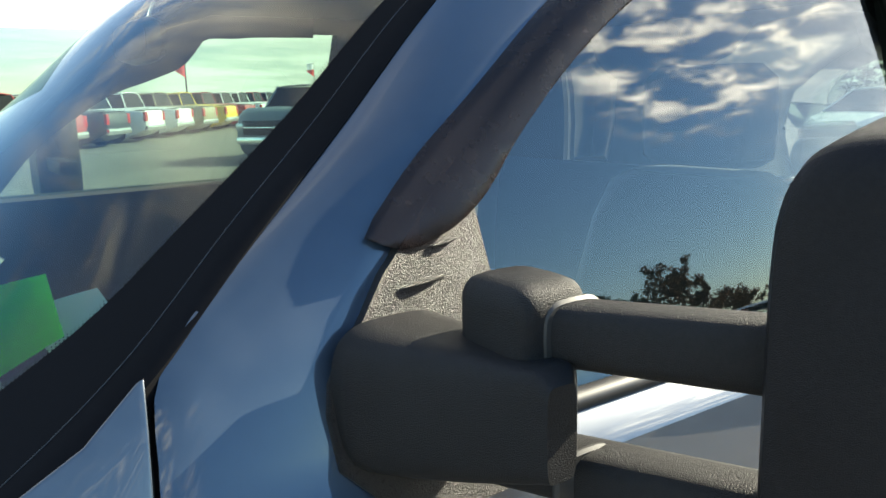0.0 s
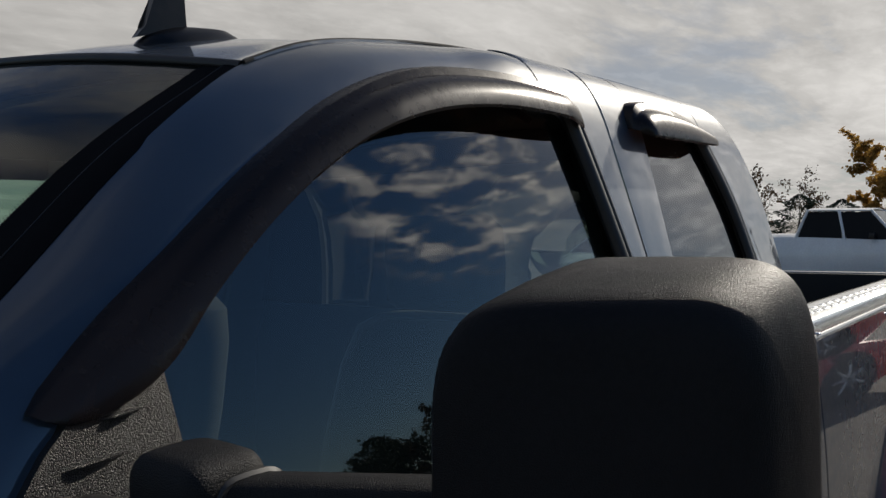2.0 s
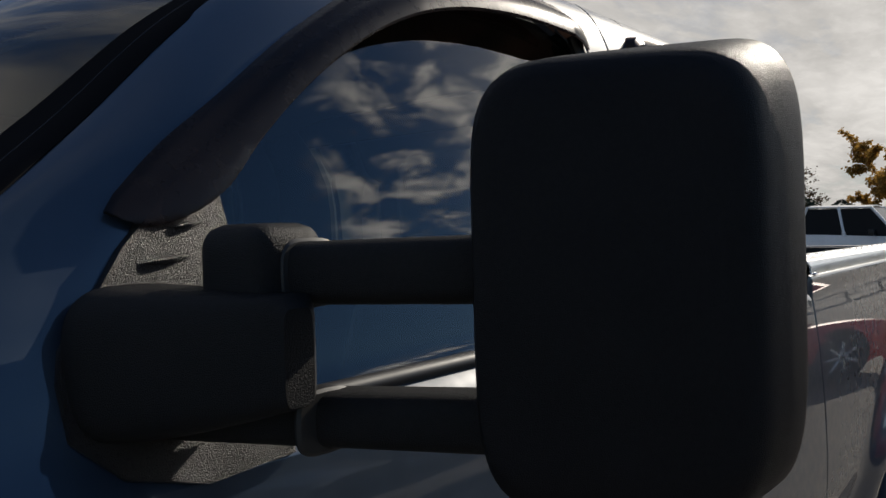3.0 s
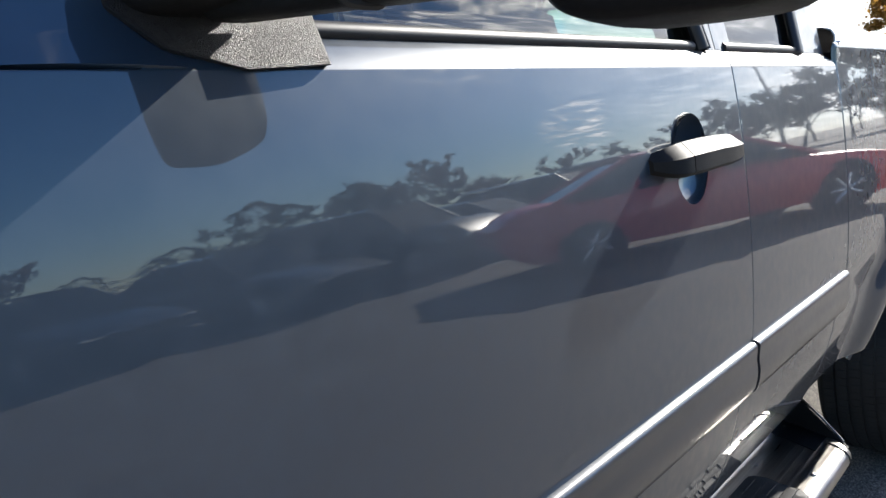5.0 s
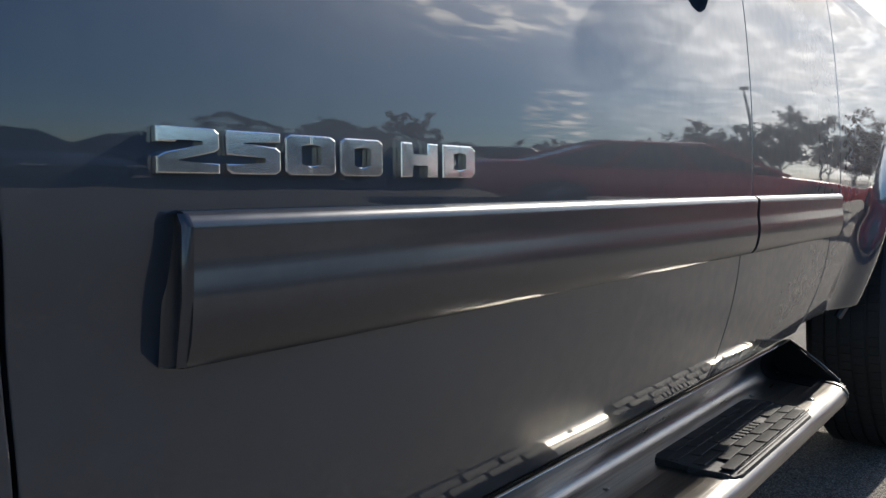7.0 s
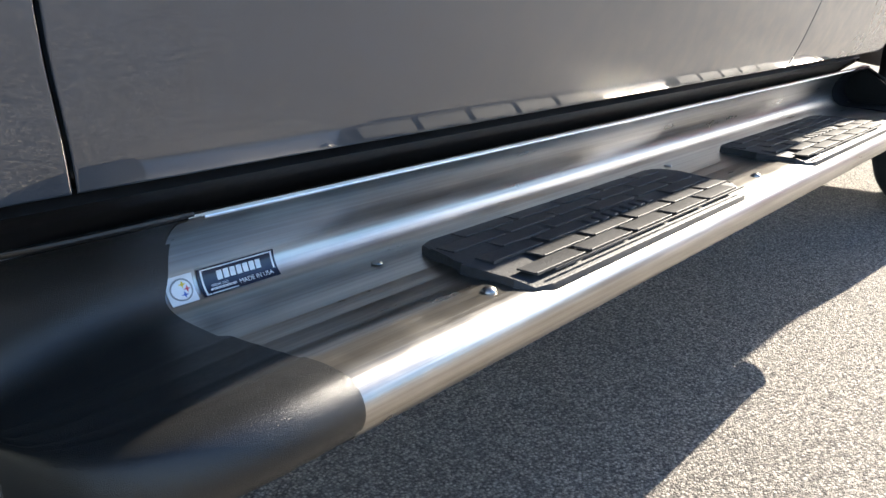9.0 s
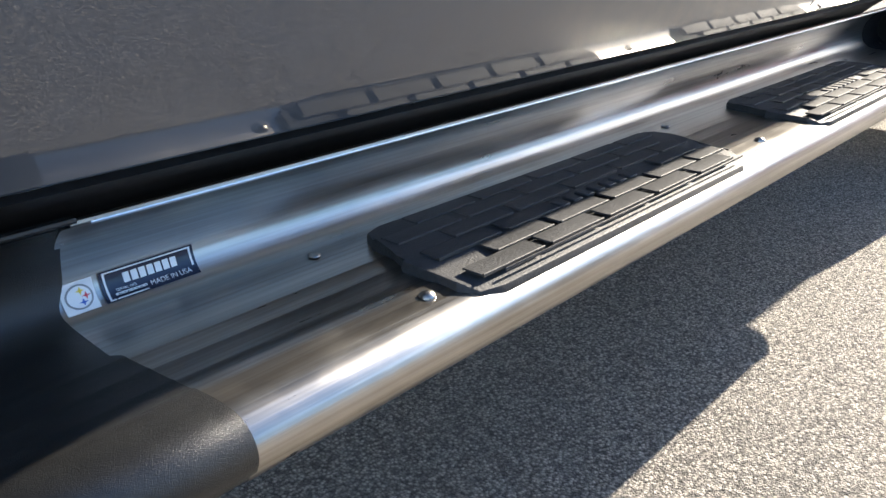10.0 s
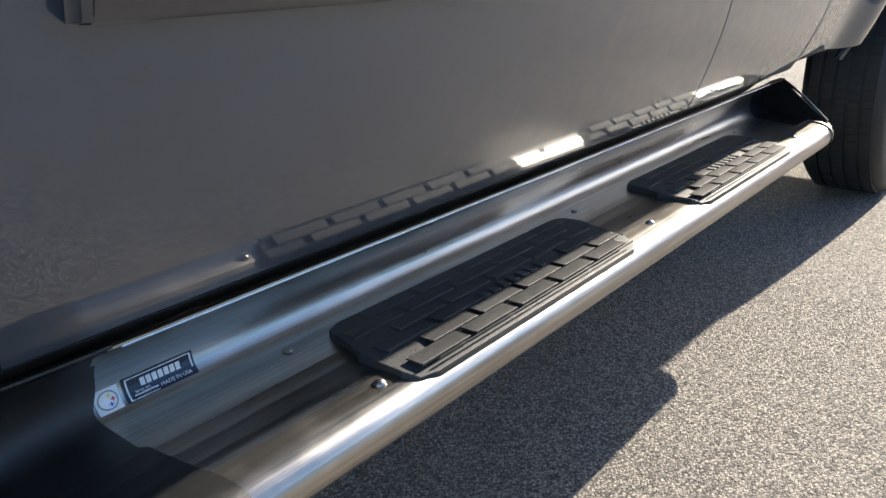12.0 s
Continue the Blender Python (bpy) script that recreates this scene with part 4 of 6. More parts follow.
HK = [(0.785, 0.004, 1.176, 1.198), (0.800, 0.022, 1.170, 1.204), (0.822, 0.034, 1.167, 1.210), (0.850, 0.038, 1.167, 1.213), (0.93, 0.041, 1.169, 1.215), (1.02, 0.038, 1.171, 1.212), (1.048, 0.033, 1.174, 1.209), (1.062, 0.020, 1.179, 1.203)]
tpart("handle_base", handle_run(HK, 0.787, 0.8478, 9), M["handle"], front_door, "fixed front block of the black handle", smooth=25)
tpart("door_handle", handle_run(HK, 0.8495, 1.060, 16), M["handle"], front_door, "satin black pull handle with a flat face", smooth=25)
for x in (0.828, 1.036):
    tpart("handle_mount", loft([super_ring(x, side_y(HZ) + d, HZ + 0.006, a, b, "y", 20, 3) for d, a, b in ((0.006, 0.026, 0.017), (-0.010, 0.026, 0.017), (-0.018, 0.020, 0.013))]), M["smooth_black"], front_door)
ribbon([(HX + 0.0615 * math.cos(t), side_y(HZ + 0.0665 * math.sin(t)) - 0.0004, HZ + 0.0665 * math.sin(t)) for t in np.linspace(0.15, math.pi - 0.15, 30)], 0.0016, 0.0012, M["smooth_black"], "dish_rim", front_door)


# ---- body side moulding ----
def moulding_y(z):
    """The line on which the moulding sits; the door falls away behind its lower half."""
    return float(np.interp(z, (0.75, 0.78, 0.82, 0.86), (0.0127, 0.0090, 0.0055, 0.0030)))


def moulding(x0, x1, parent):
    prof = [(0.7575, 0.014), (0.756, 0.006), (0.7565, -0.005), (0.762, -0.0100), (0.772, -0.0130), (0.785, -0.0148), (0.797, -0.0150), (0.806, -0.0140), (0.814, -0.0122), (0.821, -0.0114), (0.830, -0.0116), (0.840, -0.0122), (0.8445, -0.0120), (0.848, -0.0098), (0.851, -0.0055), (0.8525, 0.003)]
    rows = []
    for x in np.linspace(x0, x1, 24):
        rows.append([(x, moulding_y(z) + d, z) for z, d in prof])
    return tpart("side_moulding", sheet(rows, 0.004), M["satin"], parent, "satin blue-grey body side moulding")


moulding(0.058, 1.134, front_door)
moulding(1.147, 1.758, rear_door)
tpart("moulding_end", loft([[(x, moulding_y(z) + d * k, z) for z, d in [(0.757, 0.014), (0.758, -0.008), (0.80, -0.0145), (0.842, -0.0155), (0.850, -0.010), (0.850, 0.003)]] for x, k in ((0.0560, 0.2), (0.0520, 0.86), (0.0540, 1.0), (0.0585, 1.05))]),
      M["satin"], front_door, "rounded front end of the moulding")


# ---- chrome badge characters ----
GLYPHS = {
    "2": [[(0, 1), (0, 0.66), (0.30, 0.66), (0.30, 0.76), (0.74, 0.76), (0.74, 0.60), (0.12, 0.46), (0, 0.36), (0, 0), (1, 0), (1, 0.24), (0.30, 0.24), (0.30, 0.33), (0.92, 0.47), (1, 0.56), (1, 0.90), (0.92, 1), (0.08, 1)]],
    "5": [[(0, 1), (1, 1), (1, 0.76), (0.28, 0.76), (0.28, 0.66), (0.90, 0.66), (1, 0.56), (1, 0.10), (0.90, 0), (0.10, 0), (0, 0.10), (0, 0.24), (0.72, 0.24), (0.72, 0.43), (0, 0.43)]],
    "0": [[(0.5, 1), (0.10, 1), (0, 0.9), (0, 0.1), (0.10, 0), (0.5, 0), (0.5, 0.24), (0.28, 0.24), (0.28, 0.76), (0.5, 0.76)],
          [(0.5, 1), (0.5, 0.76), (0.72, 0.76), (0.72, 0.24), (0.5, 0.24), (0.5, 0), (0.9, 0), (1, 0.1), (1, 0.9), (0.9, 1)]],
    "H": [[(0, 0), (0, 1), (0.28, 1), (0.28, 0.62), (0.72, 0.62), (0.72, 1), (1, 1), (1, 0), (0.72, 0), (0.72, 0.38), (0.28, 0.38), (0.28, 0)]],
    "D": [[(0.5, 1), (0, 1), (0, 0), (0.5, 0), (0.5, 0.24), (0.28, 0.24), (0.28, 0.76), (0.5, 0.76)],
          [(0.5, 1), (0.5, 0.76), (0.72, 0.76), (0.72, 0.24), (0.5, 0.24), (0.5, 0), (0.86, 0), (1, 0.14), (1, 0.86), (0.86, 1)]],
}
for ch, a, b in (("2", 0.0420, 0.0850), ("5", 0.0900, 0.1330), ("0", 0.1370, 0.1830), ("0", 0.1880, 0.2320), ("H", 0.2540, 0.2990), ("D", 0.3060, 0.3510)):
    bm = bmesh.new()
    for poly in GLYPHS[ch]:
        prism([(a + u * (b - a), 0.8735 + v * 0.0275) for u, v in poly], 0.0050, lambda u, v, d: (u, side_y(v) - 0.0005 - d, v), 0.0011, bm)
    bmesh.ops.remove_doubles(bm, verts=bm.verts, dist=0.00005)
    tpart("badge_character", bm, M["chrome"], front_door, "raised chrome badge character", smooth=0)

# ---- running board ----
BOARD = [(0.062, 0.352), (0.038, 0.350), (0.016, 0.355), (0.001, 0.3655), (-0.005, 0.379), (-0.003, 0.392), (0.006, 0.403), (0.022, 0.4075), (0.046, 0.4085), (0.049, 0.407), (0.062, 0.4065), (0.0640, 0.4069), (0.0660, 0.4069),
         (0.070, 0.4065), (0.086, 0.4065), (0.0880, 0.4069), (0.0900, 0.4069), (0.094, 0.4065), (0.110, 0.4065), (0.1120, 0.4069), (0.1140, 0.4069), (0.118, 0.4065),]
# concave riser that curls forward over the step
RISER = along([(0.118, 0.4065), (0.140, 0.4065), (0.158, 0.4068), (0.170, 0.4088), (0.1795, 0.4140), (0.1866, 0.4222), (0.1900, 0.4325), (0.1898, 0.4455), (0.1852, 0.4595), (0.1765, 0.4725), (0.1645, 0.4822), (0.1500, 0.4880)], 34)
BOARD = [tuple(p) for p in along(BOARD[:9], 30)] + BOARD[9:-1] + [tuple(p) for p in RISER]
BOARD += [(0.1474, 0.4890), (0.1462, 0.4908), (0.1466, 0.4928), (0.1490, 0.4938), (0.1530, 0.4925)]


def cap_edge(y, z):
    """How far back the front end cap reaches over the board."""
    if y < 0.12:
        return 0.016 * (1 - y / 0.12)
    return -0.009 * math.exp(-(((z - 0.416) / 0.013) ** 2))


def rear_slant(y):
    """The rear end of the board slants back towards the body."""
    return 0.075 * max(0.0, min(1.0, y / 0.15))


def board_skin(x0, x1, n):
    return sheet([[(x0 + cap_edge(y, z) * (1 - s) + (x1 + rear_slant(y) - x0) * s, y, z) for y, z in BOARD] for s in np.linspace(0, 1, n)], 0.003)


board = tpart("running_board", board_skin(0.099, 1.775, 40), M["steel"], label="brushed stainless running board with black step pads", smooth=30)
rings = []
for s in np.linspace(0, 1, 14):
    k = math.sqrt(max(0.0, 1 - s**2.6)) * 0.98 + 0.02
    ring = []
    for y, z in BOARD:
        cy, cz = 0.215, 0.400
        yy = cy + (y - cy) * (0.35 + 0.65 * k)
        zz = z + 0.001 - (0.030 * s**2 if z < 0.44 else 0.006 * s**2)
        edge = cap_edge(y, z)
        ring.append((0.103 + edge * (1 - s) - 0.155 * s, yy - 0.0015, zz + 0.0015))
    rings.append(ring)
cap_bm = sheet(rings, 0.006)
tpart("front_end_cap", cap_bm, M["cap"], board, "grained black plastic end cap")
rings = []
for s in np.linspace(0, 1, 8):
    rings.append([(1.765 + 0.050 * s + rear_slant(y) - (0.02 * s if z < 0.38 else 0.0), y + (0.014 * s**2.5 if y < 0.03 else 0) - 0.001, z + 0.002 - 0.008 * s**3 + max(0.0, 0.398 - z) * 0.45 * s**2) for y, z in BOARD])
tpart("rear_end_cap", sheet(rings, 0.005), M["steel"], board, "bright metal end band")
nose = [(y - 0.0015, z) for y, z in BOARD if y < 0.05 and z > 0.36]
tpart("band_groove", tube([(1.767 + rear_slant(y), y, z + 0.0012) for y, z in nose], 0.0022, 6), M["seal"], board)
tpart("plate_rim", tube([(1.806 + rear_slant(0.15 - 0.13 * u), 0.1500 - 0.1300 * u, 0.4900 - 0.0800 * u + 0.004 * math.sin(math.pi * u)) for u in np.linspace(0, 1, 10)], 0.0028, 8), M["steel"], board, "bright rim of the end plate")
inner = [(y, z) for y, z in BOARD if y > 0.052 and z > 0.40]
tpart("end_liner", sheet([[(1.700 + 0.108 * s + rear_slant(y), y - (0.0022 if z > 0.41 else 0), z + (0.0022 if z < 0.46 else -0.001)) for y, z in inner] for s in np.linspace(0, 1, 6)], 0.001), M["smooth_black"], board, "black plastic lining at the rear end")
tpart("riser_edge", tube([(0.112 + 1.726 * s, 0.1478, 0.4897) for s in np.linspace(0, 1, 24)], 0.0019, 8), M["edge"], board, "bright rolled top edge")
tpart("end_plate", prism([(y, z) for y, z in BOARD if z > 0.4], 0.006, lambda u, v, d: (1.800 + rear_slant(u) + d, u, v - 0.003)), M["black_plastic"], board)


PAD_TOP = 0.4165


def pad(x0):
    """Black rubber step pad; its treads are parts of their own."""
    out = [(0, 0.020), (0.012, 0.006), (0.036, 0.001), (0.460, 0.001), (0.478, 0.010), (0.484, 0.030), (0.484, 0.070), (0.488, 0.082), (0.500, 0.094), (0.505, 0.112), (0.500, 0.136), (0.488, 0.146),
           (0.040, 0.150), (0.022, 0.144), (0.014, 0.128), (0.012, 0.100), (0.006, 0.086), (0.0, 0.078)]

    def place(u, v, d):
        return (x0 + u, v + 0.002, (0.404 if v > 0.015 else 0.398) + d * (1.0 if v > 0.015 else 0.8))

    base = tpart("step_pad", prism(out, PAD_TOP - 0.404, place, 0.003), M["pad"], None, "black rubber step pad with staggered treads", smooth=30)
    rows = [(0.010, 0.0322), (0.033, 0.0552), (0.056, 0.0782), (0.079, 0.1012), (0.102, 0.1242), (0.125, 0.145)]

    def tread(xa, xb, ya, yb):
        """A low slab with a thin raised lip along its outer edge."""
        bm = bmesh.new()
        section = [(ya, -0.001), (ya, 0.0014), (ya + 0.0006, 0.0019), (ya + 0.0014, 0.0019), (ya + 0.0022, 0.0010), (yb - 0.0008, 0.0008), (yb, 0.0003), (yb, -0.001)]
        ends = [[bm.verts.new((x, y, PAD_TOP + z)) for y, z in section] for x in (xa, xb)]
        for i in range(len(section)):
            j = (i + 1) % len(section)
            bm.faces.new((ends[0][i], ends[0][j], ends[1][j], ends[1][i]))
        bm.faces.new(ends[0]); bm.faces.new(ends[1])
        bmesh.ops.recalc_face_normals(bm, faces=bm.faces)
        return bm

    tpart("edge_rib", block((x0 + 0.040, 0.0065, PAD_TOP - 0.001), (x0 + 0.462, 0.0085, PAD_TOP + 0.0016), 0.0005, 1), M["pad"], base)
    for r, (a, b) in enumerate(rows):
        u = 0.020 + (0.045 if r % 2 else 0.0)
        while u < 0.45:
            w = min(0.077, 0.474 - u)
            if w > 0.03 and not (0.19 < u + w / 2 < 0.33 and r == 2):
                tpart("tread", tread(x0 + u, x0 + u + w, a + 0.002, b + 0.002), M["pad"], base)
            u += 0.088
    # worn moulded lettering in the middle of the pad: plain raised bars
    for k in range(7):
        u = 0.185 + 0.020 * k
        tpart("moulded_mark", block((x0 + u, 0.056, PAD_TOP - 0.001), (x0 + u + 0.013, 0.072, PAD_TOP + 0.003), 0.001, 1), M["pad"], base)


for x0 in (0.318, 1.020):
    pad(x0)


def dome(c, r, h, bm=None):
    bm = bm or bmesh.new()
    rings = [[(c[0] + r * math.cos(a) * math.cos(t), c[1] + r * math.sin(a) * math.cos(t), c[2] + h * math.sin(t)) for a in np.linspace(0, 2 * math.pi, 14, endpoint=False)] for t in (-0.3, 0.0, 0.4, 0.8, 1.2, 1.5)]
    return loft(rings, True, bm)


for x in (0.297, 0.889, 1.600):
    tpart("bolt", dome((x, 0.032, 0.408), 0.0070, 0.005), M["steel"], board)
for x in (0.290, 0.881, 1.59):
    tpart("rivet", dome((x, 0.156, 0.4080), 0.0055, 0.002), M["steel"], board)

# stickers on the riser
RISE_LEN = np.r_[0, np.cumsum(np.linalg.norm(np.diff(np.array(RISER), axis=0), axis=1))]


def riser(u, v, d):
    """u along x, v up the curved riser from the foot of the labels, d out of it."""
    a = 0.0640 + v
    y, z = (float(np.interp(a, RISE_LEN, [p[k] for p in RISER])) for k in (0, 1))
    y2, z2 = (float(np.interp(a + 0.002, RISE_LEN, [p[k] for p in RISER])) for k in (0, 1))
    ty, tz = (y2 - y) / 0.002, (z2 - z) / 0.002
    return (u, y - tz * (0.0004 + d), z + ty * (0.0004 + d))


def label_sheet(x0, x1, v0, v1, d, material, name, parent, label=""):
    rows = [[riser(u, v, d) for u in np.linspace(x0, x1, 6)] for v in np.linspace(v0, v1, 6)]
    return tpart(name, sheet(rows, 0.0004), material, parent, label)


ink = mat("dark_navy_ink", (0.012, 0.016, 0.035), 0.25, vary=0.1)
lab = mat("white_label", (0.72, 0.74, 0.76), 0.3, vary=0.05)
maker = label_sheet(0.126, 0.200, 0.0005, 0.0245, 0.0003, ink, "maker_label", board, "dark label with white border and lettering")
for a, b, c, d in ((0.1285, 0.1975, 0.0225, 0.0235), (0.1285, 0.1300, 0.0020, 0.0235), (0.1960, 0.1975, 0.0085, 0.0235), (0.1285, 0.1330, 0.0012, 0.0026), (0.134, 0.1580, 0.0012, 0.0062)):
    label_sheet(a, b, c, d, 0.0008, lab, "label_border", maker)


def words(text, x, v, size, parent, material, name, slant=0.0, target=None):
    """Raised lettering laid on the riser, from the built-in font."""
    cu = bpy.data.curves.new(name, "FONT")
    cu.body, cu.size, cu.shear, cu.extrude = text, 1.0, slant, 0.0
    tmp = new(name, cu)
    dg = bpy.context.evaluated_depsgraph_get()
    me = bpy.data.meshes.new_from_object(tmp.evaluated_get(dg))
    bpy.data.objects.remove(tmp)
    w = max((p.co.x for p in me.vertices), default=1)
    k = target / w if target else size
    for p in me.vertices:
        q = riser(x + p.co.x * k, v + p.co.y * size, 0.0019)
        p.co = q
    ob = new(name, me)
    finish(ob, material, 0)
    ob.parent = parent
    ob.matrix_parent_inverse = parent.matrix_world.inverted()
    return ob


words("MADE IN USA", 0.1600, 0.0030, 0.0060, maker, lab, "printed_words", 0, 0.0335)
words("SERIAL NO.", 0.1350, 0.0072, 0.0035, maker, lab, "printed_words", 0, 0.016)
words("B383293", 0.1350, 0.0018, 0.0050, maker, ink, "printed_words", 0, 0.022)
for k in range(7):
    u = 0.143 + 0.0062 * k
    label_sheet(u, u + 0.0047, 0.0118, 0.0196, 0.0008, lab, "printed_mark", maker)
# small square sticker with a round emblem in plain shapes
stk = label_sheet(0.098, 0.1215, 0.0003, 0.0240, 0.0004, lab, "round_emblem_sticker", board, "small white sticker with a round emblem")


def disc(u0, v0, r, d, material, n=24, star=False):
    bm = bmesh.new()
    rings = []
    for f in (1.0, 0.75, 0.5, 0.25):
        ring = []
        for k in range(n):
            t = 2 * math.pi * k / n
            rr = f * r * (1.0 if not star or k % 2 == 0 else 0.35)
            ring.append(bm.verts.new(riser(u0 + rr * math.cos(t), v0 + rr * math.sin(t), d)))
        rings.append(ring)
    for a, c in zip(rings, rings[1:]):
        for k in range(n):
            bm.faces.new((a[k], a[(k + 1) % n], c[(k + 1) % n], c[k]))
    bm.faces.new(rings[-1])
    return tpart("emblem_shape", bm, material, stk, smooth=0)


grey = mat("grey_ink", (0.22, 0.24, 0.26), 0.4)
disc(0.1098, 0.0122, 0.0098, 0.0016, grey)
disc(0.1098, 0.0122, 0.0084, 0.0018, lab)
disc(0.1112, 0.0166, 0.0034, 0.0021, mat("yellow_ink", (0.75, 0.55, 0.05), 0.4), 8, True)
disc(0.1146, 0.0122, 0.0034, 0.0021, mat("red_ink", (0.60, 0.06, 0.08), 0.4), 8, True)
disc(0.1116, 0.0076, 0.0034, 0.0021, mat("blue_ink", (0.04, 0.12, 0.45), 0.4), 8, True)

# ---- rocker, underbody, rear wheel ----
tpart("rocker", sheet([[(x, y, z) for y, z in ((0.118, 0.532), (0.130, 0.526), (0.150, 0.514), (0.162, 0.503), (0.175, 0.493), (0.20, 0.487), (0.30, 0.479))] for x in np.linspace(-0.25, 1.66, 10)], 0.01), M["rocker"],
      label="black rocker below the doors")
# underbody and board brackets: shade below the truck is painted into their near-black
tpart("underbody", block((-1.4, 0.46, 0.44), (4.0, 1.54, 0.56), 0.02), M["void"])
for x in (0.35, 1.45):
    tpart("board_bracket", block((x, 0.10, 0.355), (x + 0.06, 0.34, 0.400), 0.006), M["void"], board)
tpart("wheel_liner", sheet([[(WHEEL_X + 0.71 * math.cos(a), y, 0.44 + 0.55 * math.sin(a)) for a in np.linspace(radians(4), radians(168), 26)] for y in (0.075, 0.2, 0.42)], 0.01), M["void"], bed)
tpart("wheel_liner", sheet([[(WHEEL_X + r * math.cos(a), 0.42, 0.44 + 0.77 * r * math.sin(a)) for a in np.linspace(radians(-8), radians(188), 26)] for r in (0.02, 0.71)], 0.01), M["void"], bed)


def wheel(cx, y0, y1, name="rear_wheel"):
    bm = bmesh.new()
    prof = [(0.30, y0 + 0.006), (0.345, y0 - 0.002), (0.380, y0 + 0.004), (0.396, y0 + 0.016), (0.402, y0 + 0.030), (0.405, (y0 + y1) / 2), (0.402, y1 - 0.030), (0.396, y1 - 0.016), (0.380, y1 - 0.004), (0.30, y1 - 0.006), (0.22, y1 - 0.02), (0.22, y0 + 0.02)]
    n = 72
    rings = []
    for k in range(n):
        t = 2 * math.pi * k / n
        rings.append([(cx + r * math.cos(t), y, WHEEL_R + r * math.sin(t)) for r, y in prof])
    vs = [[bm.verts.new(p) for p in r] for r in rings]
    m = len(prof)
    for k in range(n):
        a, b = vs[k], vs[(k + 1) % n]
        for i in range(m):
            bm.faces.new((a[i], a[(i + 1) % m], b[(i + 1) % m], b[i]))
    # tread ribs with cross cuts
    w = (y1 - y0 - 0.05) / 5
    for j in range(5):
        a = y0 + 0.025 + j * w
        for k in range(96):
            t = 2 * math.pi * (k + 0.3 * (j % 2)) / 96
            h = math.pi / 96 * 0.95
            q = [(cx + r * math.cos(t + s * h), y, WHEEL_R + r * math.sin(t + s * h)) for y in (a + 0.004, a + w - 0.004) for r, s in ((0.400, -1), (0.409, -1), (0.409, 1), (0.400, 1))]
            v = [bm.verts.new(p) for p in q]
            bm.faces.new((v[1], v[2], v[6], v[5])); bm.faces.new((v[0], v[1], v[5], v[4])); bm.faces.new((v[2], v[3], v[7], v[6]))
            bm.faces.new((v[0], v[3], v[2], v[1])); bm.faces.new((v[4], v[5], v[6], v[7]))
    w_ = tpart(name, bm, M["rubber"], None, "black all-terrain tyre in the dark wheel arch", smooth=30)
    tpart("rim", rod((cx, y0 + 0.03, WHEEL_R), (cx, y1 - 0.03, WHEEL_R), 0.222, n=36), M["steel"], w_)
    return w_


wheel(WHEEL_X, 0.012, 0.258)
wheel(-1.05, 0.065, 0.315, "front_wheel")
wheel(WHEEL_X, 1.685, 1.935)

# ---- bed: rail cap of tread plate, far wall, floor, front wall ----
plate = mat("bright_tread_plate", (0.72, 0.73, 0.74), 0.22, 1.0, vary=0.1, scale=20)


def rail(y0, y1, sgn):
    prof = [(y0, 1.352), (y0 - 0.004 * sgn, 1.358), (y0 - 0.004 * sgn, 1.388), (y0 + 0.004 * sgn, 1.402), (y0 + 0.018 * sgn, 1.408), (y1, 1.410), (y1, 1.36)]
    bm = sheet([[(x, y, z) for y, z in prof] for x in np.linspace(1.832, 4.15, 12)], 0.003)
    for i in range(58):
        for j in range(2):
            x = 1.86 + 0.0395 * i + 0.02 * (j % 2)
            y = y0 + (0.032 + 0.026 * j) * sgn
            a = 0.5 if (i + j) % 2 else -0.5
            v = [bm.verts.new((x + c * math.cos(a) - d * math.sin(a), y + c * math.sin(a) + d * math.cos(a), 1.4095 + h)) for c, d, h in ((-0.014, 0, 0), (0, -0.004, 0.0), (0.014, 0, 0), (0, 0.004, 0.0), (0, 0, 0.003))]
            for k in range(4):
                bm.faces.new((v[k], v[(k + 1) % 4], v[4]))
    return bm


tpart("bed_rail_cap", rail(0.044, 0.134, 1), plate, bed, "bright metal tread-plate cap on the bed rail", smooth=30)
tpart("bed_rail_cap", rail(1.970, 1.880, -1), plate, bed, smooth=30)
tpart("rail_bolt", dome((1.852, 0.040, 1.372), 0.010, 0.004), M["chrome"], bed)
tpart("bed_inner_wall", sheet([[(x, 0.139, z) for x in (1.835, 4.1)] for z in (0.85, 1.40)], 0.03), M["void"], bed)
tpart("bed_far_side", sheet([[(x, far(side_y(min(z, 1.3))), z) for x in np.linspace(1.79, 4.15, 10)] for z in np.linspace(0.56, 1.37, 10)], 0.10), M["blue"], bed)
tpart("bed_inner_wall", block((1.87, 1.835, 0.855), (4.095, 1.868, 1.395), 0.006), M["void"], bed, "black inner wall of the bed")
tpart("bed_inner_wall", block((4.068, 0.145, 0.862), (4.094, 1.83, 1.372), 0.006), M["void"], bed)
tpart("bed_floor", block((1.79, 0.10, 0.82), (4.15, 1.90, 0.86), 0.004), M["void"], bed)
tpart("bed_front_wall", block((1.830, 0.10, 0.85), (1.865, 1.90, 1.40), 0.006), M["void"], bed)
tpart("tailgate", block((4.10, 0.10, 0.75), (4.16, 1.90, 1.38), 0.015), M["blue"], bed)
tpart("fuel_door", prism([(2.115, 0.985), (2.125, 0.972), (2.145, 0.966), (2.27, 0.966), (2.285, 0.98), (2.285, 1.12), (2.27, 1.135), (2.145, 1.135), (2.125, 1.125), (2.115, 1.105)], 0.003, lambda u, v, d: (u, side_y(v) + 0.028 - d * 1.4, v), 0.0012),
      M["blue"], bed)
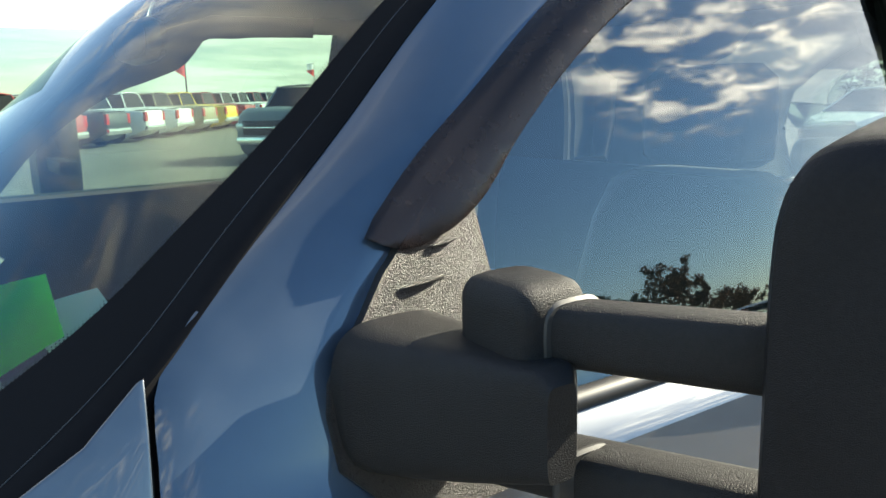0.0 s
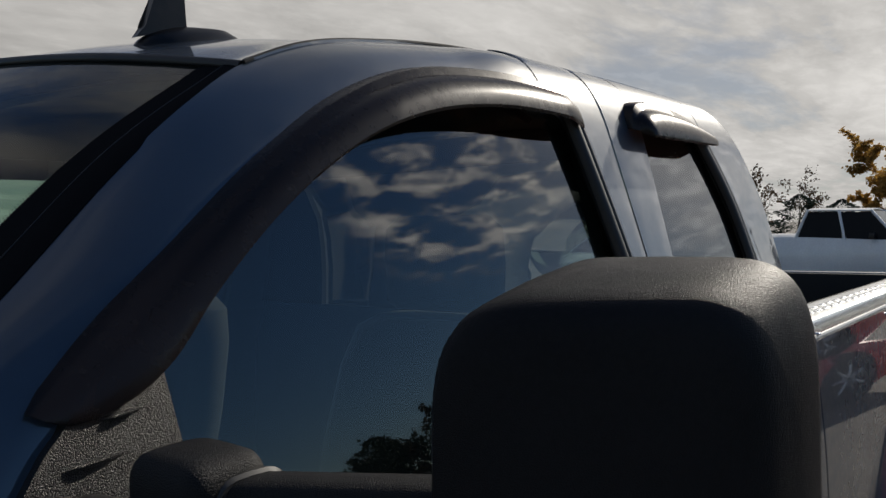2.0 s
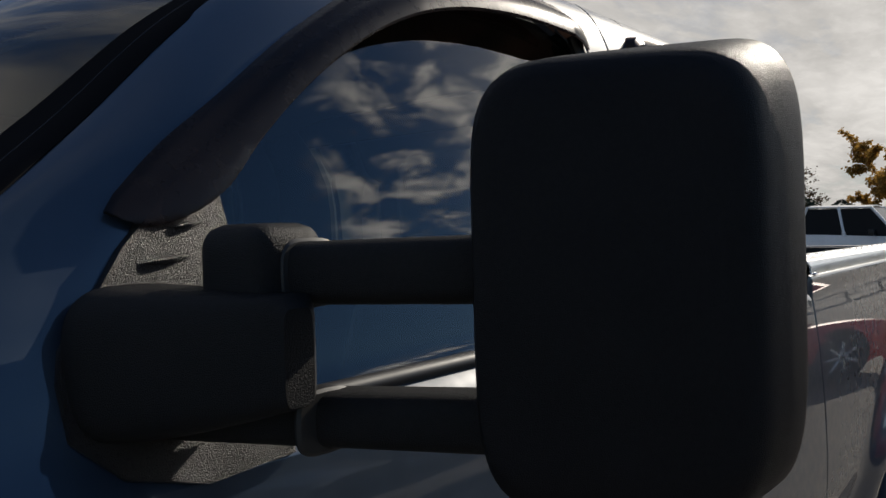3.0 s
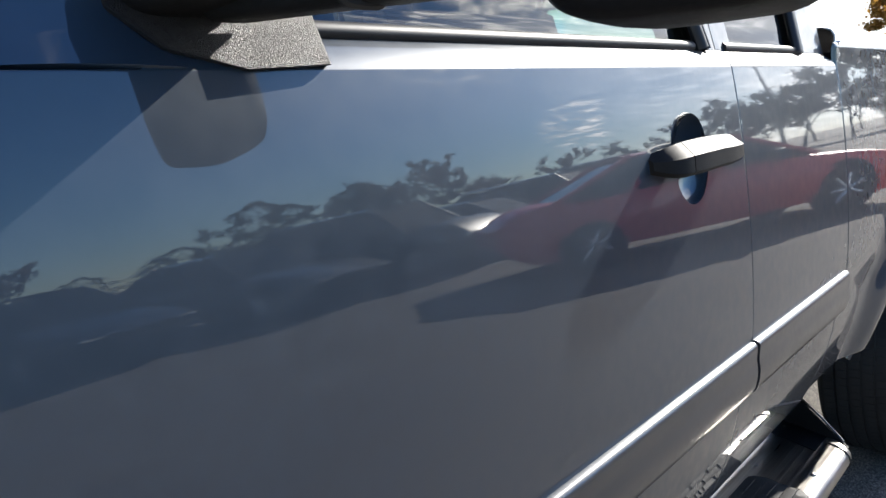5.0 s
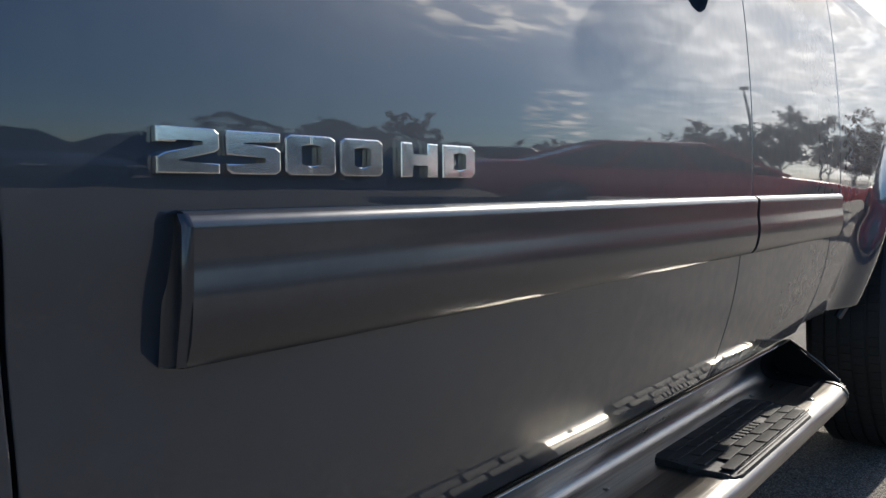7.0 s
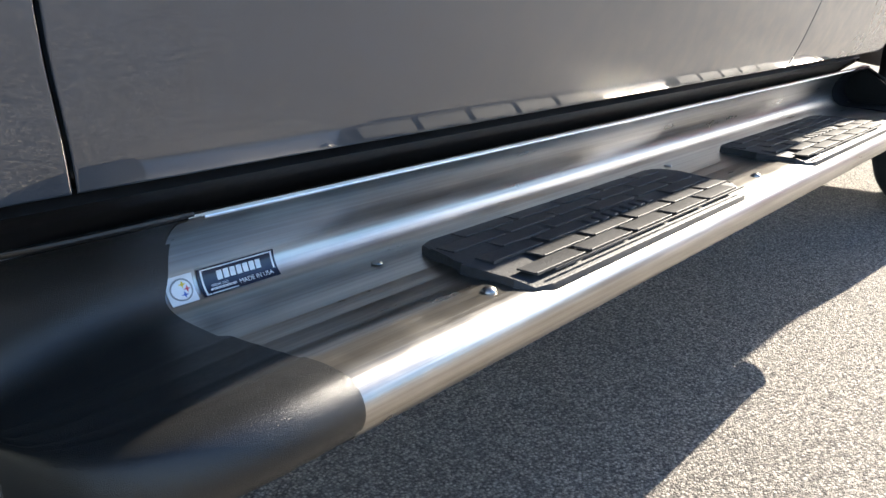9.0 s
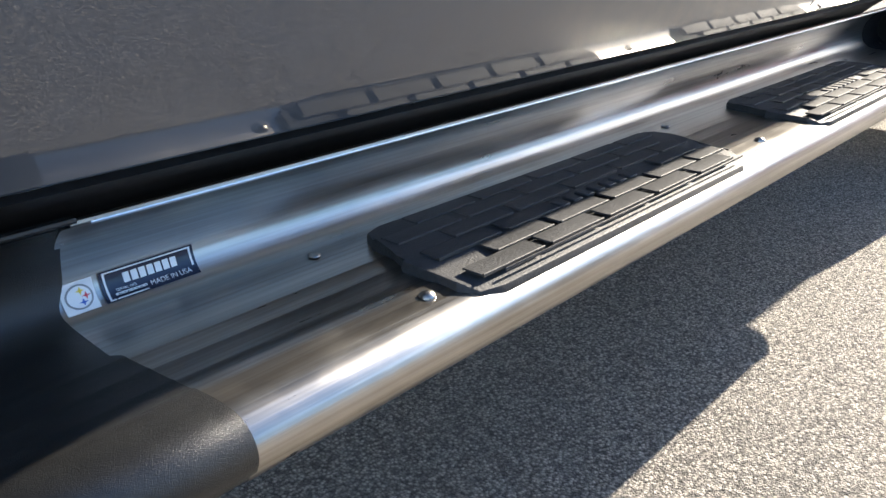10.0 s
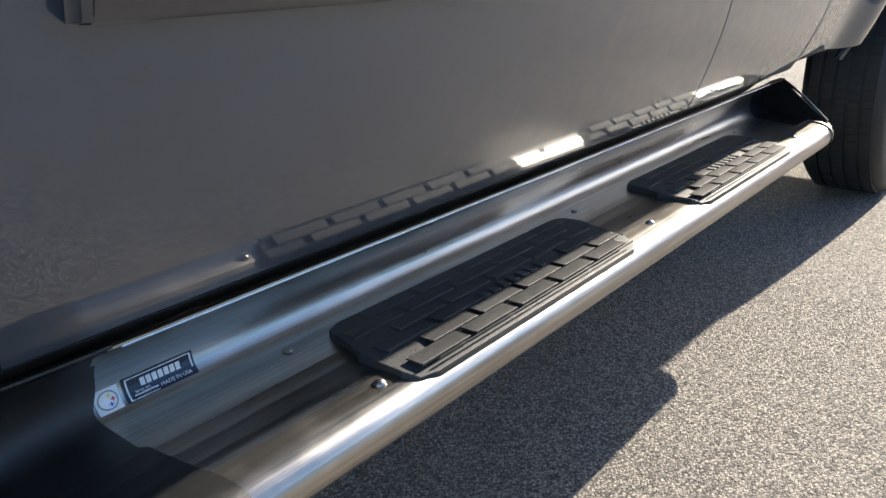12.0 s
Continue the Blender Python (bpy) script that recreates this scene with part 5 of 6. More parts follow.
# near-black sheet painting the shade deep in the gap between cab and bed
tpart("cab_gap_shade", sheet([[(x, side_y(min(z, 1.3)) + 0.06, z) for x in (1.60, 1.85)] for z in (0.6, 0.9, 1.2, 1.38)], 0.01), M["void"])

# ---- interior ----
tpart("dashboard", sheet([[(-0.36 + 0.10 * s - 0.12 * (1 - (2 * u - 1) ** 2) + 0.16 * s, 0.10 + 1.80 * u, 1.285 + 0.065 * math.sin(s * 2.0) - 0.10 * max(0, s - 1.0) + (0.045 * math.exp(-((u - 0.21) / 0.10) ** 2) * math.sin(min(1.3, s) * 2.2))) for u in np.linspace(0, 1, 30)]
                          for s in np.linspace(0, 1.6, 14)], 0.02), M["dash"], label="dark grey dashboard with an instrument hood")
for y in (0.52, 1.42):
    tpart("seat_back", loft([super_ring(0.93 + 0.14 * (z - 0.85) / 0.6, y, z, 0.065, 0.24 * w, "z", 24, 3.5) for z, w in ((0.80, 0.95), (0.95, 1.0), (1.2, 1.0), (1.36, 0.92), (1.44, 0.78), (1.465, 0.55))]), M["cloth"], label="dark cloth front seat")
    tpart("headrest", loft([super_ring(1.09, y, z, 0.05 * k, 0.135 * k, "z", 24, 3.2) for z, k in ((1.475, 0.8), (1.49, 0.97), (1.56, 1.0), (1.63, 0.97), (1.655, 0.75))]), M["cloth"])
    tpart("seat_cushion", block((0.42, y - 0.25, 0.78), (0.98, y + 0.25, 0.93), 0.05, 3), M["cloth"])
sw = [(0.30 + 0.075 * math.sin(t), 0.52 + 0.185 * math.cos(t), 1.235 + 0.155 * math.sin(t)) for t in np.linspace(0, 2 * math.pi, 40)]
tpart("steering_wheel", tube(sw, 0.015, 10), M["smooth_black"])
tpart("inside_mirror", loft([super_ring(0.20 + d, 1.0, 1.715, a, b, "x", 24, 3) for d, a, b in ((0, 0.11, 0.03), (0.02, 0.125, 0.038), (0.03, 0.12, 0.035))]), M["smooth_black"])
tpart("cab_floor", block((-0.3, 0.15, 0.56), (1.72, 1.85, 0.60), 0.01), M["void"])
tpart("firewall", block((-0.36, 0.12, 0.5), (-0.30, 1.88, 1.26), 0.01), M["void"])

far_mirror = tpart("far_mirror", loft([super_ring(0.20 + 0.12 * s, 2.29, 1.46, 0.09 * k, 0.142 * k, "x", 36, 5) for s, k in ((0, 0.9), (0.1, 1.0), (0.9, 1.0), (1, 0.92))]), M["black_plastic"])
tpart("far_mirror_arm", block((0.22, 1.96, 1.42), (0.27, 2.18, 1.46), 0.01), M["black_plastic"], far_mirror)
# bright green sheet and a white sheet standing on the dashboard behind the glass


def sheet_of_paper(tl, tr, br, bl, material, name, label):
    tl, tr, br, bl = (Vector(p) for p in (tl, tr, br, bl))
    rows = [[tl.lerp(tr, a).lerp(bl.lerp(br, a), b) + Vector((0, 0.003 * math.sin(3 * a), 0)) for a in np.linspace(0, 1, 6)] for b in np.linspace(0, 1, 6)]
    return tagged(part(name, sheet(rows, 0.0006), material), label, "paper")


sheet_of_paper((-0.105, 0.46, 1.439), (-0.034, 0.46, 1.449), (-0.024, 0.46, 1.381), (-0.120, 0.46, 1.334), M["green_paper"], "green_sheet", "bright green paper sheet propped on the dashboard")
sheet_of_paper((-0.060, 0.50, 1.405), (0.020, 0.50, 1.418), (0.040, 0.47, 1.375), (-0.030, 0.46, 1.345), M["white_paper"], "white_sheet", "white paper form lying on the dashboard")


# ---- other vehicles ----
BODY = {
    "sedan": dict(L=4.75, W=1.82, H=1.45, low=[(0, 0.55, 0.60), (0.25, 0.30, 0.70), (1.35, 0.26, 0.92), (3.6, 0.26, 0.98), (4.5, 0.30, 0.98), (4.75, 0.50, 0.80)],
                  cab=[(1.20, 0.90), (2.05, 1.42), (3.15, 1.44), (4.15, 0.98)], wheel=(0.93, 3.75, 0.33)),
    "suv": dict(L=4.7, W=1.88, H=1.75, low=[(0, 0.55, 0.75), (0.2, 0.32, 0.95), (1.2, 0.30, 1.05), (3.6, 0.30, 1.10), (4.6, 0.34, 1.10), (4.7, 0.55, 1.0)],
                cab=[(1.05, 1.03), (1.75, 1.70), (4.05, 1.74), (4.60, 1.10)], wheel=(0.92, 3.75, 0.36)),
    "pickup": dict(L=5.8, W=2.0, H=1.92, low=[(0, 0.60, 0.95), (0.12, 0.42, 1.10), (1.45, 0.40, 1.18), (5.6, 0.42, 1.20), (5.75, 0.50, 1.18), (5.8, 0.62, 1.1)],
                   cab=[(1.35, 1.15), (1.95, 1.86), (3.35, 1.90), (3.62, 1.15)], wheel=(1.0, 4.55, 0.40)),
}
VP = {}


def vehicle_paint(name, colour):
    if name not in VP:
        VP[name] = mat(name + "_car_paint", colour, rough=0.4, coat=0.5, coat_rough=0.08, vary=0.08, scale=2)
    return VP[name]


dark_glass = mat("dark_car_glass", (0.012, 0.014, 0.016), rough=0.08, spec=0.07, vary=0.1, scale=2)
tail_red = mat("red_lamp_lens", (0.45, 0.02, 0.02), rough=0.15, vary=0.1)
lamp_clear = mat("clear_lamp_lens", (0.55, 0.58, 0.60), rough=0.12, metal=0.6, vary=0.1)


def vehicle(kind, colour_name, colour, at, heading, label, group="", wheels=True):
    """A parked vehicle; x runs from its nose (0) to its tail, then turned to heading."""
    k = BODY[kind]
    W, L = k["W"] / 2, k["L"]
    body_paint = vehicle_paint(colour_name, colour)
    root = empty({"sedan": "sedan_car", "suv": "sport_utility_car", "pickup": "parked_pickup"}[kind], label, "car" if kind != "pickup" else "pickup truck", (0, 0, 0), group)
    rings = []
    xs = sorted({*np.linspace(0, L, 26).round(3), 0.02, 0.06, L - 0.05, L - 0.015})
    for x in xs:
        lo, hi = spline([(a, b, c) for a, b, c in k["low"]], x)
        e = min(x, L - x)
        w = W * (1 - 0.20 * math.exp(-e * 4.5))
        ring = []
        for u, v in ((-0.94, 0.0), (-1.0, 0.18), (-1.0, 0.55), (-0.985, 0.80), (-0.93, 0.95), (-0.80, 1.0), (0.0, 1.02), (0.80, 1.0), (0.93, 0.95), (0.985, 0.80), (1.0, 0.55), (1.0, 0.18), (0.94, 0.0)):
            ring.append((x, u * w, lo + (hi - lo) * v))
        rings.append(ring)
    part("body", loft(rings), body_paint, root)
    (x0, z0), (x1, z1), (x2, z2), (x3, z3) = k["cab"]
    # glazed cabin: lower ring to upper ring with pillars between panes
    cw0, cw1 = W * 0.93, W * 0.74

    def cab_pt(s, side, t):
        zb, zt = z0 + (z3 - z0) * s, z1 + (z2 - z1) * s
        return Vector(((x0 + (x3 - x0) * s) * (1 - t) + (x1 + (x2 - x1) * s) * t, side * (cw0 * (1 - t) + cw1 * t), zb * (1 - t) + zt * t))

    bm = bmesh.new()
    n = 8
    roof_rows = [[(cab_pt(s, 1, 1).x, v * cw1, cab_pt(s, 1, 1).z + 0.05 * (1 - v * v)) for v in np.linspace(-1, 1, 9)] for s in np.linspace(0, 1, n)]
    sheet(roof_rows, 0.03, bm)
    part("roof", bm, body_paint, root)
    cuts = [0.0, 0.36, 0.70, 1.0] if kind != "pickup" else [0.0, 0.50, 1.0]
    for side in (-1, 1):
        for a, b in zip(cuts, cuts[1:]):
            bm = sheet([[cab_pt(a + 0.025 + (b - a - 0.05) * i, side, t) for i in np.linspace(0, 1, 5)] for t in np.linspace(0.02, 0.93, 4)], 0.02)
            part("side_window", bm, dark_glass, root)
        for c in cuts:
            pts = [cab_pt(c, side, t) for t in np.linspace(0, 1, 5)]
            part("pillar", tube(pts, 0.035, 6), body_paint, root)
    for s, nm in ((0.0, "front_window"), (1.0, "back_window")):
        bm = sheet([[Vector((cab_pt(s, 1, t).x, v * (cw0 * (1 - t) + cw1 * t) * 0.95, cab_pt(s, 1, t).z)) for v in np.linspace(-1, 1, 7)] for t in np.linspace(0.03, 0.95, 4)], 0.02)
        part(nm, bm, dark_glass, root)
    fz = spline([(a, b, c) for a, b, c in k["low"]], 0.1)
    bz = spline([(a, b, c) for a, b, c in k["low"]], L - 0.1)
    h = fz[1] - fz[0]
    gw, g0, g1 = (0.62, 0.34, 0.93) if kind == "pickup" else (0.45, 0.35, 0.80)
    part("grille", block((-0.03, -W * gw, fz[0] + h * g0), (0.06, W * gw, fz[0] + h * g1), 0.02), M["smooth_black"], root)
    if kind == "pickup":
        part("grille_bar", block((-0.05, -W * gw * 0.96, fz[0] + h * 0.62), (0.0, W * gw * 0.96, fz[0] + h * 0.68), 0.01), M["chrome"], root)
    for side in (-1, 1):
        a, b = sorted((side * W * 0.50, side * W * 0.84))
        part("headlight", block((-0.005, a, fz[0] + h * 0.55), (0.12, b, fz[0] + h * 0.83), 0.03), lamp_clear, root)
        a, b = sorted((side * W * 0.66, side * W * 0.86))
        th = bz[1] - bz[0]
        part("tail_light", block((L - 0.09, a, bz[0] + th * 0.45), (L + 0.012, b, bz[0] + th * 0.92), 0.02), tail_red, root)
        a, b = sorted((side * W * 0.97, side * (W + 0.17)))
        part("side_mirror", block((x0 + 0.45, a, z0 + 0.02), (x0 + 0.58, b, z0 + 0.18), 0.03), M["smooth_black"], root)
    part("bumper", block((-0.06, -W * 0.82, fz[0] - 0.02), (0.10, W * 0.82, fz[0] + h * 0.28), 0.04), M["smooth_black"] if kind != "pickup" else M["chrome"], root)
    part("bumper", block((L - 0.10, -W * 0.82, bz[0] - 0.02), (L + 0.06, W * 0.82, bz[0] + (bz[1] - bz[0]) * 0.26), 0.04), M["smooth_black"] if kind != "pickup" else M["chrome"], root)
    if kind == "pickup":
        # solid near-black slab drawn for the shade inside the bed
        part("bed_shade_slab", block((3.72, -W * 0.80, 1.195), (5.66, W * 0.80, 1.232), 0.01), M["void"], root)
    r = k["wheel"][2]
    for wx in k["wheel"][:2]:
        for side in (-1, 1):
            yo = side * (W + 0.004)
            yi = side * (W - 0.22)
            t = part("tyre", rod((wx, yo, r), (wx, yi, r), r, n=28), M["rubber"], root)
            part("rim", rod((wx, yo + side * 0.004, r), (wx, yo - side * 0.05, r), r * 0.66, r * 0.5, n=20), M["void"] if kind == "sedan" else lamp_clear, t)
            for q in range(7 if kind == "sedan" else 0):
                ca, sa = math.cos(q * math.tau / 7), math.sin(q * math.tau / 7)
                part("spoke", rod((wx + 0.03 * ca, yo + side * 0.006, r + 0.03 * sa), (wx + r * 0.64 * ca, yo + side * 0.006, r + r * 0.64 * sa), 0.034, 0.022, n=8), lamp_clear, t)
            # near-black disc drawn for the shade inside the wheel arch
            part("arch", rod((wx, yo - side * 0.012, r + 0.02), (wx, yo - side * 0.05, r + 0.02), r * 1.16, n=28), M["void"], root)
    root.matrix_world = Matrix.Translation(at) @ Matrix.Rotation(radians(heading), 4, "Z") @ Matrix.Translation((-L / 2, 0, 0))
    return root


vehicle("sedan", "bright_red", (0.60, 0.020, 0.025), (8.54, -3.39, 0), 224, "glossy red four-door sedan standing across the lane")
DARK = {"black": (0.012, 0.012, 0.014), "charcoal": (0.03, 0.032, 0.036), "navy": (0.012, 0.02, 0.05)}
lot = [("sedan", "black"), ("sedan", "charcoal"), ("suv", "navy"), ("sedan", "black"), ("sedan", "charcoal"), ("suv", "black"), ("sedan", "navy"), ("suv", "charcoal"), ("pickup", "black"), ("sedan", "navy"), ("suv", "black")]
for i, (kd, cn) in enumerate(lot):
    vehicle(kd, cn, DARK[cn], (-4.5 + 2.75 * i, -9.3 - 0.2 * max(0.0, 12.5 - 2.75 * i) - 0.25 * (kd == "pickup"), 0), -98, f"{cn.replace('navy', 'dark blue')} {kd if kd != 'suv' else 'sport utility car'} parked in a row on the lot", "row of dark parked cars")

colours = [("red", (0.32, 0.015, 0.018)), ("charcoal", (0.03, 0.032, 0.036)), ("white", (0.75, 0.75, 0.74)), ("white", (0.75, 0.75, 0.74)), ("tan", (0.30, 0.25, 0.15)), ("yellow", (0.75, 0.50, 0.02)), ("red", (0.32, 0.015, 0.018)), ("white", (0.75, 0.75, 0.74)),
           ("white", (0.75, 0.75, 0.74)), ("red", (0.32, 0.015, 0.018)), ("silver", (0.35, 0.36, 0.37)), ("white", (0.75, 0.75, 0.74)), ("charcoal", (0.03, 0.032, 0.036)), ("white", (0.75, 0.75, 0.74)), ("red", (0.32, 0.015, 0.018))]
for i, (cn, c) in enumerate(colours):
    vehicle("pickup", cn, c, (2.4 + 1.95 * i, 29.0 + 2.5 * i, 0), -40, f"{cn} pickup truck parked in a long row across the lot", "row of pickups across the lot")
vehicle("pickup", "grey_blue", (0.13, 0.17, 0.19), (9.9, 20.2, 0), 35, "grey-blue pickup with a bold dark grille facing the lane")
vehicle("pickup", "white", (0.75, 0.75, 0.74), (21.5, 4.5, 0), 90, "white crew-cab pickup parked behind the bed")
vehicle("sedan", "white", (0.75, 0.75, 0.74), (20.0, 9.6, 0), -10, "white sedan parked beyond the white pickup")

# ---- trees ----
bark = mat("grey_bark", (0.10, 0.085, 0.07), 0.9, bump=0.6, bump_scale=40, vary=0.3)


def leaf_mat(name, colour, through):
    """Thin leaves that let part of the light through."""
    m = mat(name, colour, 0.7, vary=0.5, scale=1.2)
    nt = m.node_tree
    tr, ms = nt.nodes.new("ShaderNodeBsdfTranslucent"), nt.nodes.new("ShaderNodeMixShader")
    tr.inputs["Color"].default_value = (*through, 1)
    ms.inputs[0].default_value = 0.5
    b, out = nt.nodes["Principled BSDF"], nt.nodes["Material Output"]
    nt.links.new(b.outputs[0], ms.inputs[1]); nt.links.new(tr.outputs[0], ms.inputs[2]); nt.links.new(ms.outputs[0], out.inputs["Surface"])
    return m


LEAF = {"gold": leaf_mat("golden_autumn_leaves", (0.30, 0.18, 0.045), (0.42, 0.24, 0.05)), "dark": mat("dark_evergreen_needles", (0.030, 0.045, 0.022), 0.8, vary=0.5, scale=1.5),
        "brown": mat("brown_autumn_leaves", (0.14, 0.085, 0.04), 0.8, vary=0.5, scale=1.5), "olive": mat("olive_leaves", (0.07, 0.075, 0.03), 0.8, vary=0.5, scale=1.5)}


def tree(at, height, leaf, density, seed, label, spread=0.42, low=2, fine=4):
    """Tapered trunk, forking limbs and twigs; leaves as many small clumps."""
    rnd = random.Random(seed)
    root = empty("tree", label, "tree", (0, 0, 0))
    bm = bmesh.new()
    tips = []

    def limb(p, d, length, r, level):
        pts, rad = [p], [r]
        q = Vector(p)
        dd = Vector(d)
        for i in range(4):
            dd = (dd + Vector((rnd.gauss(0, 0.12), rnd.gauss(0, 0.12), rnd.gauss(0.03, 0.08)))).normalized()
            q = q + dd * length / 4
            pts.append(q.copy())
            rad.append(r * (1 - 0.16 * (i + 1)))
        tube(pts, rad, 6 if level < 2 else 3, bm)
        if level >= 2:
            tips.extend(pts[1:])
        if level < fine:
            for _ in range(3 if level else 5):
                i = rnd.randint(2, 4) if level else rnd.randint(low, 4)
                side = Vector((rnd.gauss(0, 1), rnd.gauss(0, 1), rnd.gauss(0.25, 0.5))).normalized()
                limb(pts[i], (dd * 0.6 + side * (0.75 if level else 0.9)).normalized(), length * rnd.uniform(0.5, 0.72) * (1.0 if level else spread / 0.42), rad[i] * 0.6, level + 1)

    limb(Vector((0, 0, 0)), Vector((0, 0, 1)), height * 0.5, height * 0.020, 0)
    part("trunk", bm, bark, root)
    top = max(p.z for p in tips)
    if density:
        lm = bmesh.new()
        for p in tips:
            for _ in range(density):
                c = p + Vector((rnd.gauss(0, 0.35), rnd.gauss(0, 0.35), rnd.gauss(0, 0.3))) * height * 0.055
                s = height * rnd.uniform(0.010, 0.022)
                a = Vector((rnd.gauss(0, 1), rnd.gauss(0, 1), rnd.gauss(0, 1))).normalized()
                b = a.orthogonal().normalized()
                cc = a.cross(b)
                v = [lm.verts.new(c + b * s * i + cc * s * j) for i, j in ((-1, -0.3), (0, -0.9), (1, 0.1), (0.2, 0.9))]
                lm.faces.new(v)
        part("crown", lm, LEAF[leaf], root, smooth=0)
    root.matrix_world = Matrix.Translation(at) @ Matrix.Rotation(rnd.uniform(0, 6.28), 4, "Z") @ Matrix.Scale(height / max(top, 0.1), 4)
    return root


def evergreen(at, height, width, seed, label, leaf="dark", dome=False):
    rnd = random.Random(seed)
    root = empty("evergreen_tree", label, "tree", (0, 0, 0))
    part("trunk", rod((0, 0, 0), (0, 0, height * 0.9), height * 0.02, height * 0.004, 8), bark, root)
    lm = bmesh.new()
    for _ in range(2600):
        z = rnd.uniform(0.04, 1.0)
        prof = (math.sqrt(1 - z * z) if dome else (1 - z) ** 0.55) * (0.85 + 0.25 * math.sin(z * 31 + rnd.uniform(0, 0.6)))
        r = width / 2 * prof * math.sqrt(rnd.uniform(0.3, 1.0))
        t = rnd.uniform(0, 2 * math.pi)
        c = Vector((r * math.cos(t), r * math.sin(t), z * height))
        s = height * rnd.uniform(0.015, 0.035)
        a = Vector((math.cos(t), math.sin(t), rnd.uniform(-0.5, 0.2))).normalized()
        b = a.cross(Vector((rnd.gauss(0, 1), rnd.gauss(0, 1), rnd.gauss(0, 1)))).normalized()
        lm.faces.new([lm.verts.new(c + a * s * i + b * s * 0.5 * j) for i, j in ((-1, 0), (0, -1), (1.3, 0), (0, 1))])
    part("crown", lm, LEAF[leaf], root, smooth=0)
    root.matrix_world = Matrix.Translation(at)
    return root


# behind the truck, in the sun's quarter
tree((59.5, 8.0, 0), 7.9, "gold", 22, 11, "broad oak with golden brown autumn leaves", 0.70, 1)
tree((63, 3.2, 0), 8.2, "gold", 20, 15, "broad oak with golden brown autumn leaves", 0.70, 1)
for i, (x, y, h) in enumerate(((57, 15.0, 5.4), (60, 19.0, 5.8), (62, 24.5, 5.4), (58, 30.0, 5.0), (64, 35.0, 5.0))):
    tree((x, y, 0), h, "brown", 1, 120 + i, "leafless autumn tree with thin grey twigs")
for i in range(12):
    rr = random.Random(30 + i)
    evergreen((50 + rr.uniform(0, 8), 4 + 3.4 * i, 0), rr.uniform(2.6, 3.8), rr.uniform(4.0, 6.0), 30 + i, "dark evergreen shrub at the edge of the lot")
# across the lane, mirrored in the paint and glass
evergreen((35.5, -48, 0), 7.0, 8.6, 41, "large rounded dark evergreen across the lane", "olive", True)
evergreen((31, -52, 0), 4.2, 8.5, 44, "low rounded dark evergreen across the lane", "olive", True)
evergreen((50, -52, 0), 7.8, 10, 46, "large rounded dark evergreen across the lane", "olive", True)
evergreen((44, -55, 0), 7.0, 9, 47, "low rounded dark evergreen across the lane", "olive", True)
tree((42, -42.5, 0), 7.2, "olive", 2, 42, "tall half-leafless tree across the lane", 0.55, 2, 5)
tree((45, -40.0, 0), 7.8, "brown", 2, 43, "tall half-leafless tree across the lane", 0.55, 2, 5)
tree((50.5, -39.0, 0), 5.6, "brown", 2, 45, "tall half-leafless tree across the lane", 0.55, 2, 5)
for i in range(24):
    rr = random.Random(70 + i)
    x, y = 0 + 5.2 * i + rr.uniform(-1.5, 1.5), -60 + 0.55 * i + rr.uniform(-2, 2)
    if i % 3 == 1:
        tree((x, y, 0), rr.uniform(5.5, 8), "brown", 3, 80 + i, "half-leafless tree in the far hedge line")
    else:
        evergreen((x, y, 0), rr.uniform(3.4, 5.2), rr.uniform(7, 10), 90 + i, "dark shrub in the far hedge line", "olive" if i % 2 else "dark")

for i in range(9):
    rr = random.Random(170 + i)
    tree((92 + rr.uniform(-6, 6), -34 + 3.3 * i, 0), rr.uniform(6.5, 9.5), "brown", 2, 180 + i, "half-leafless tree in the far hedge line")


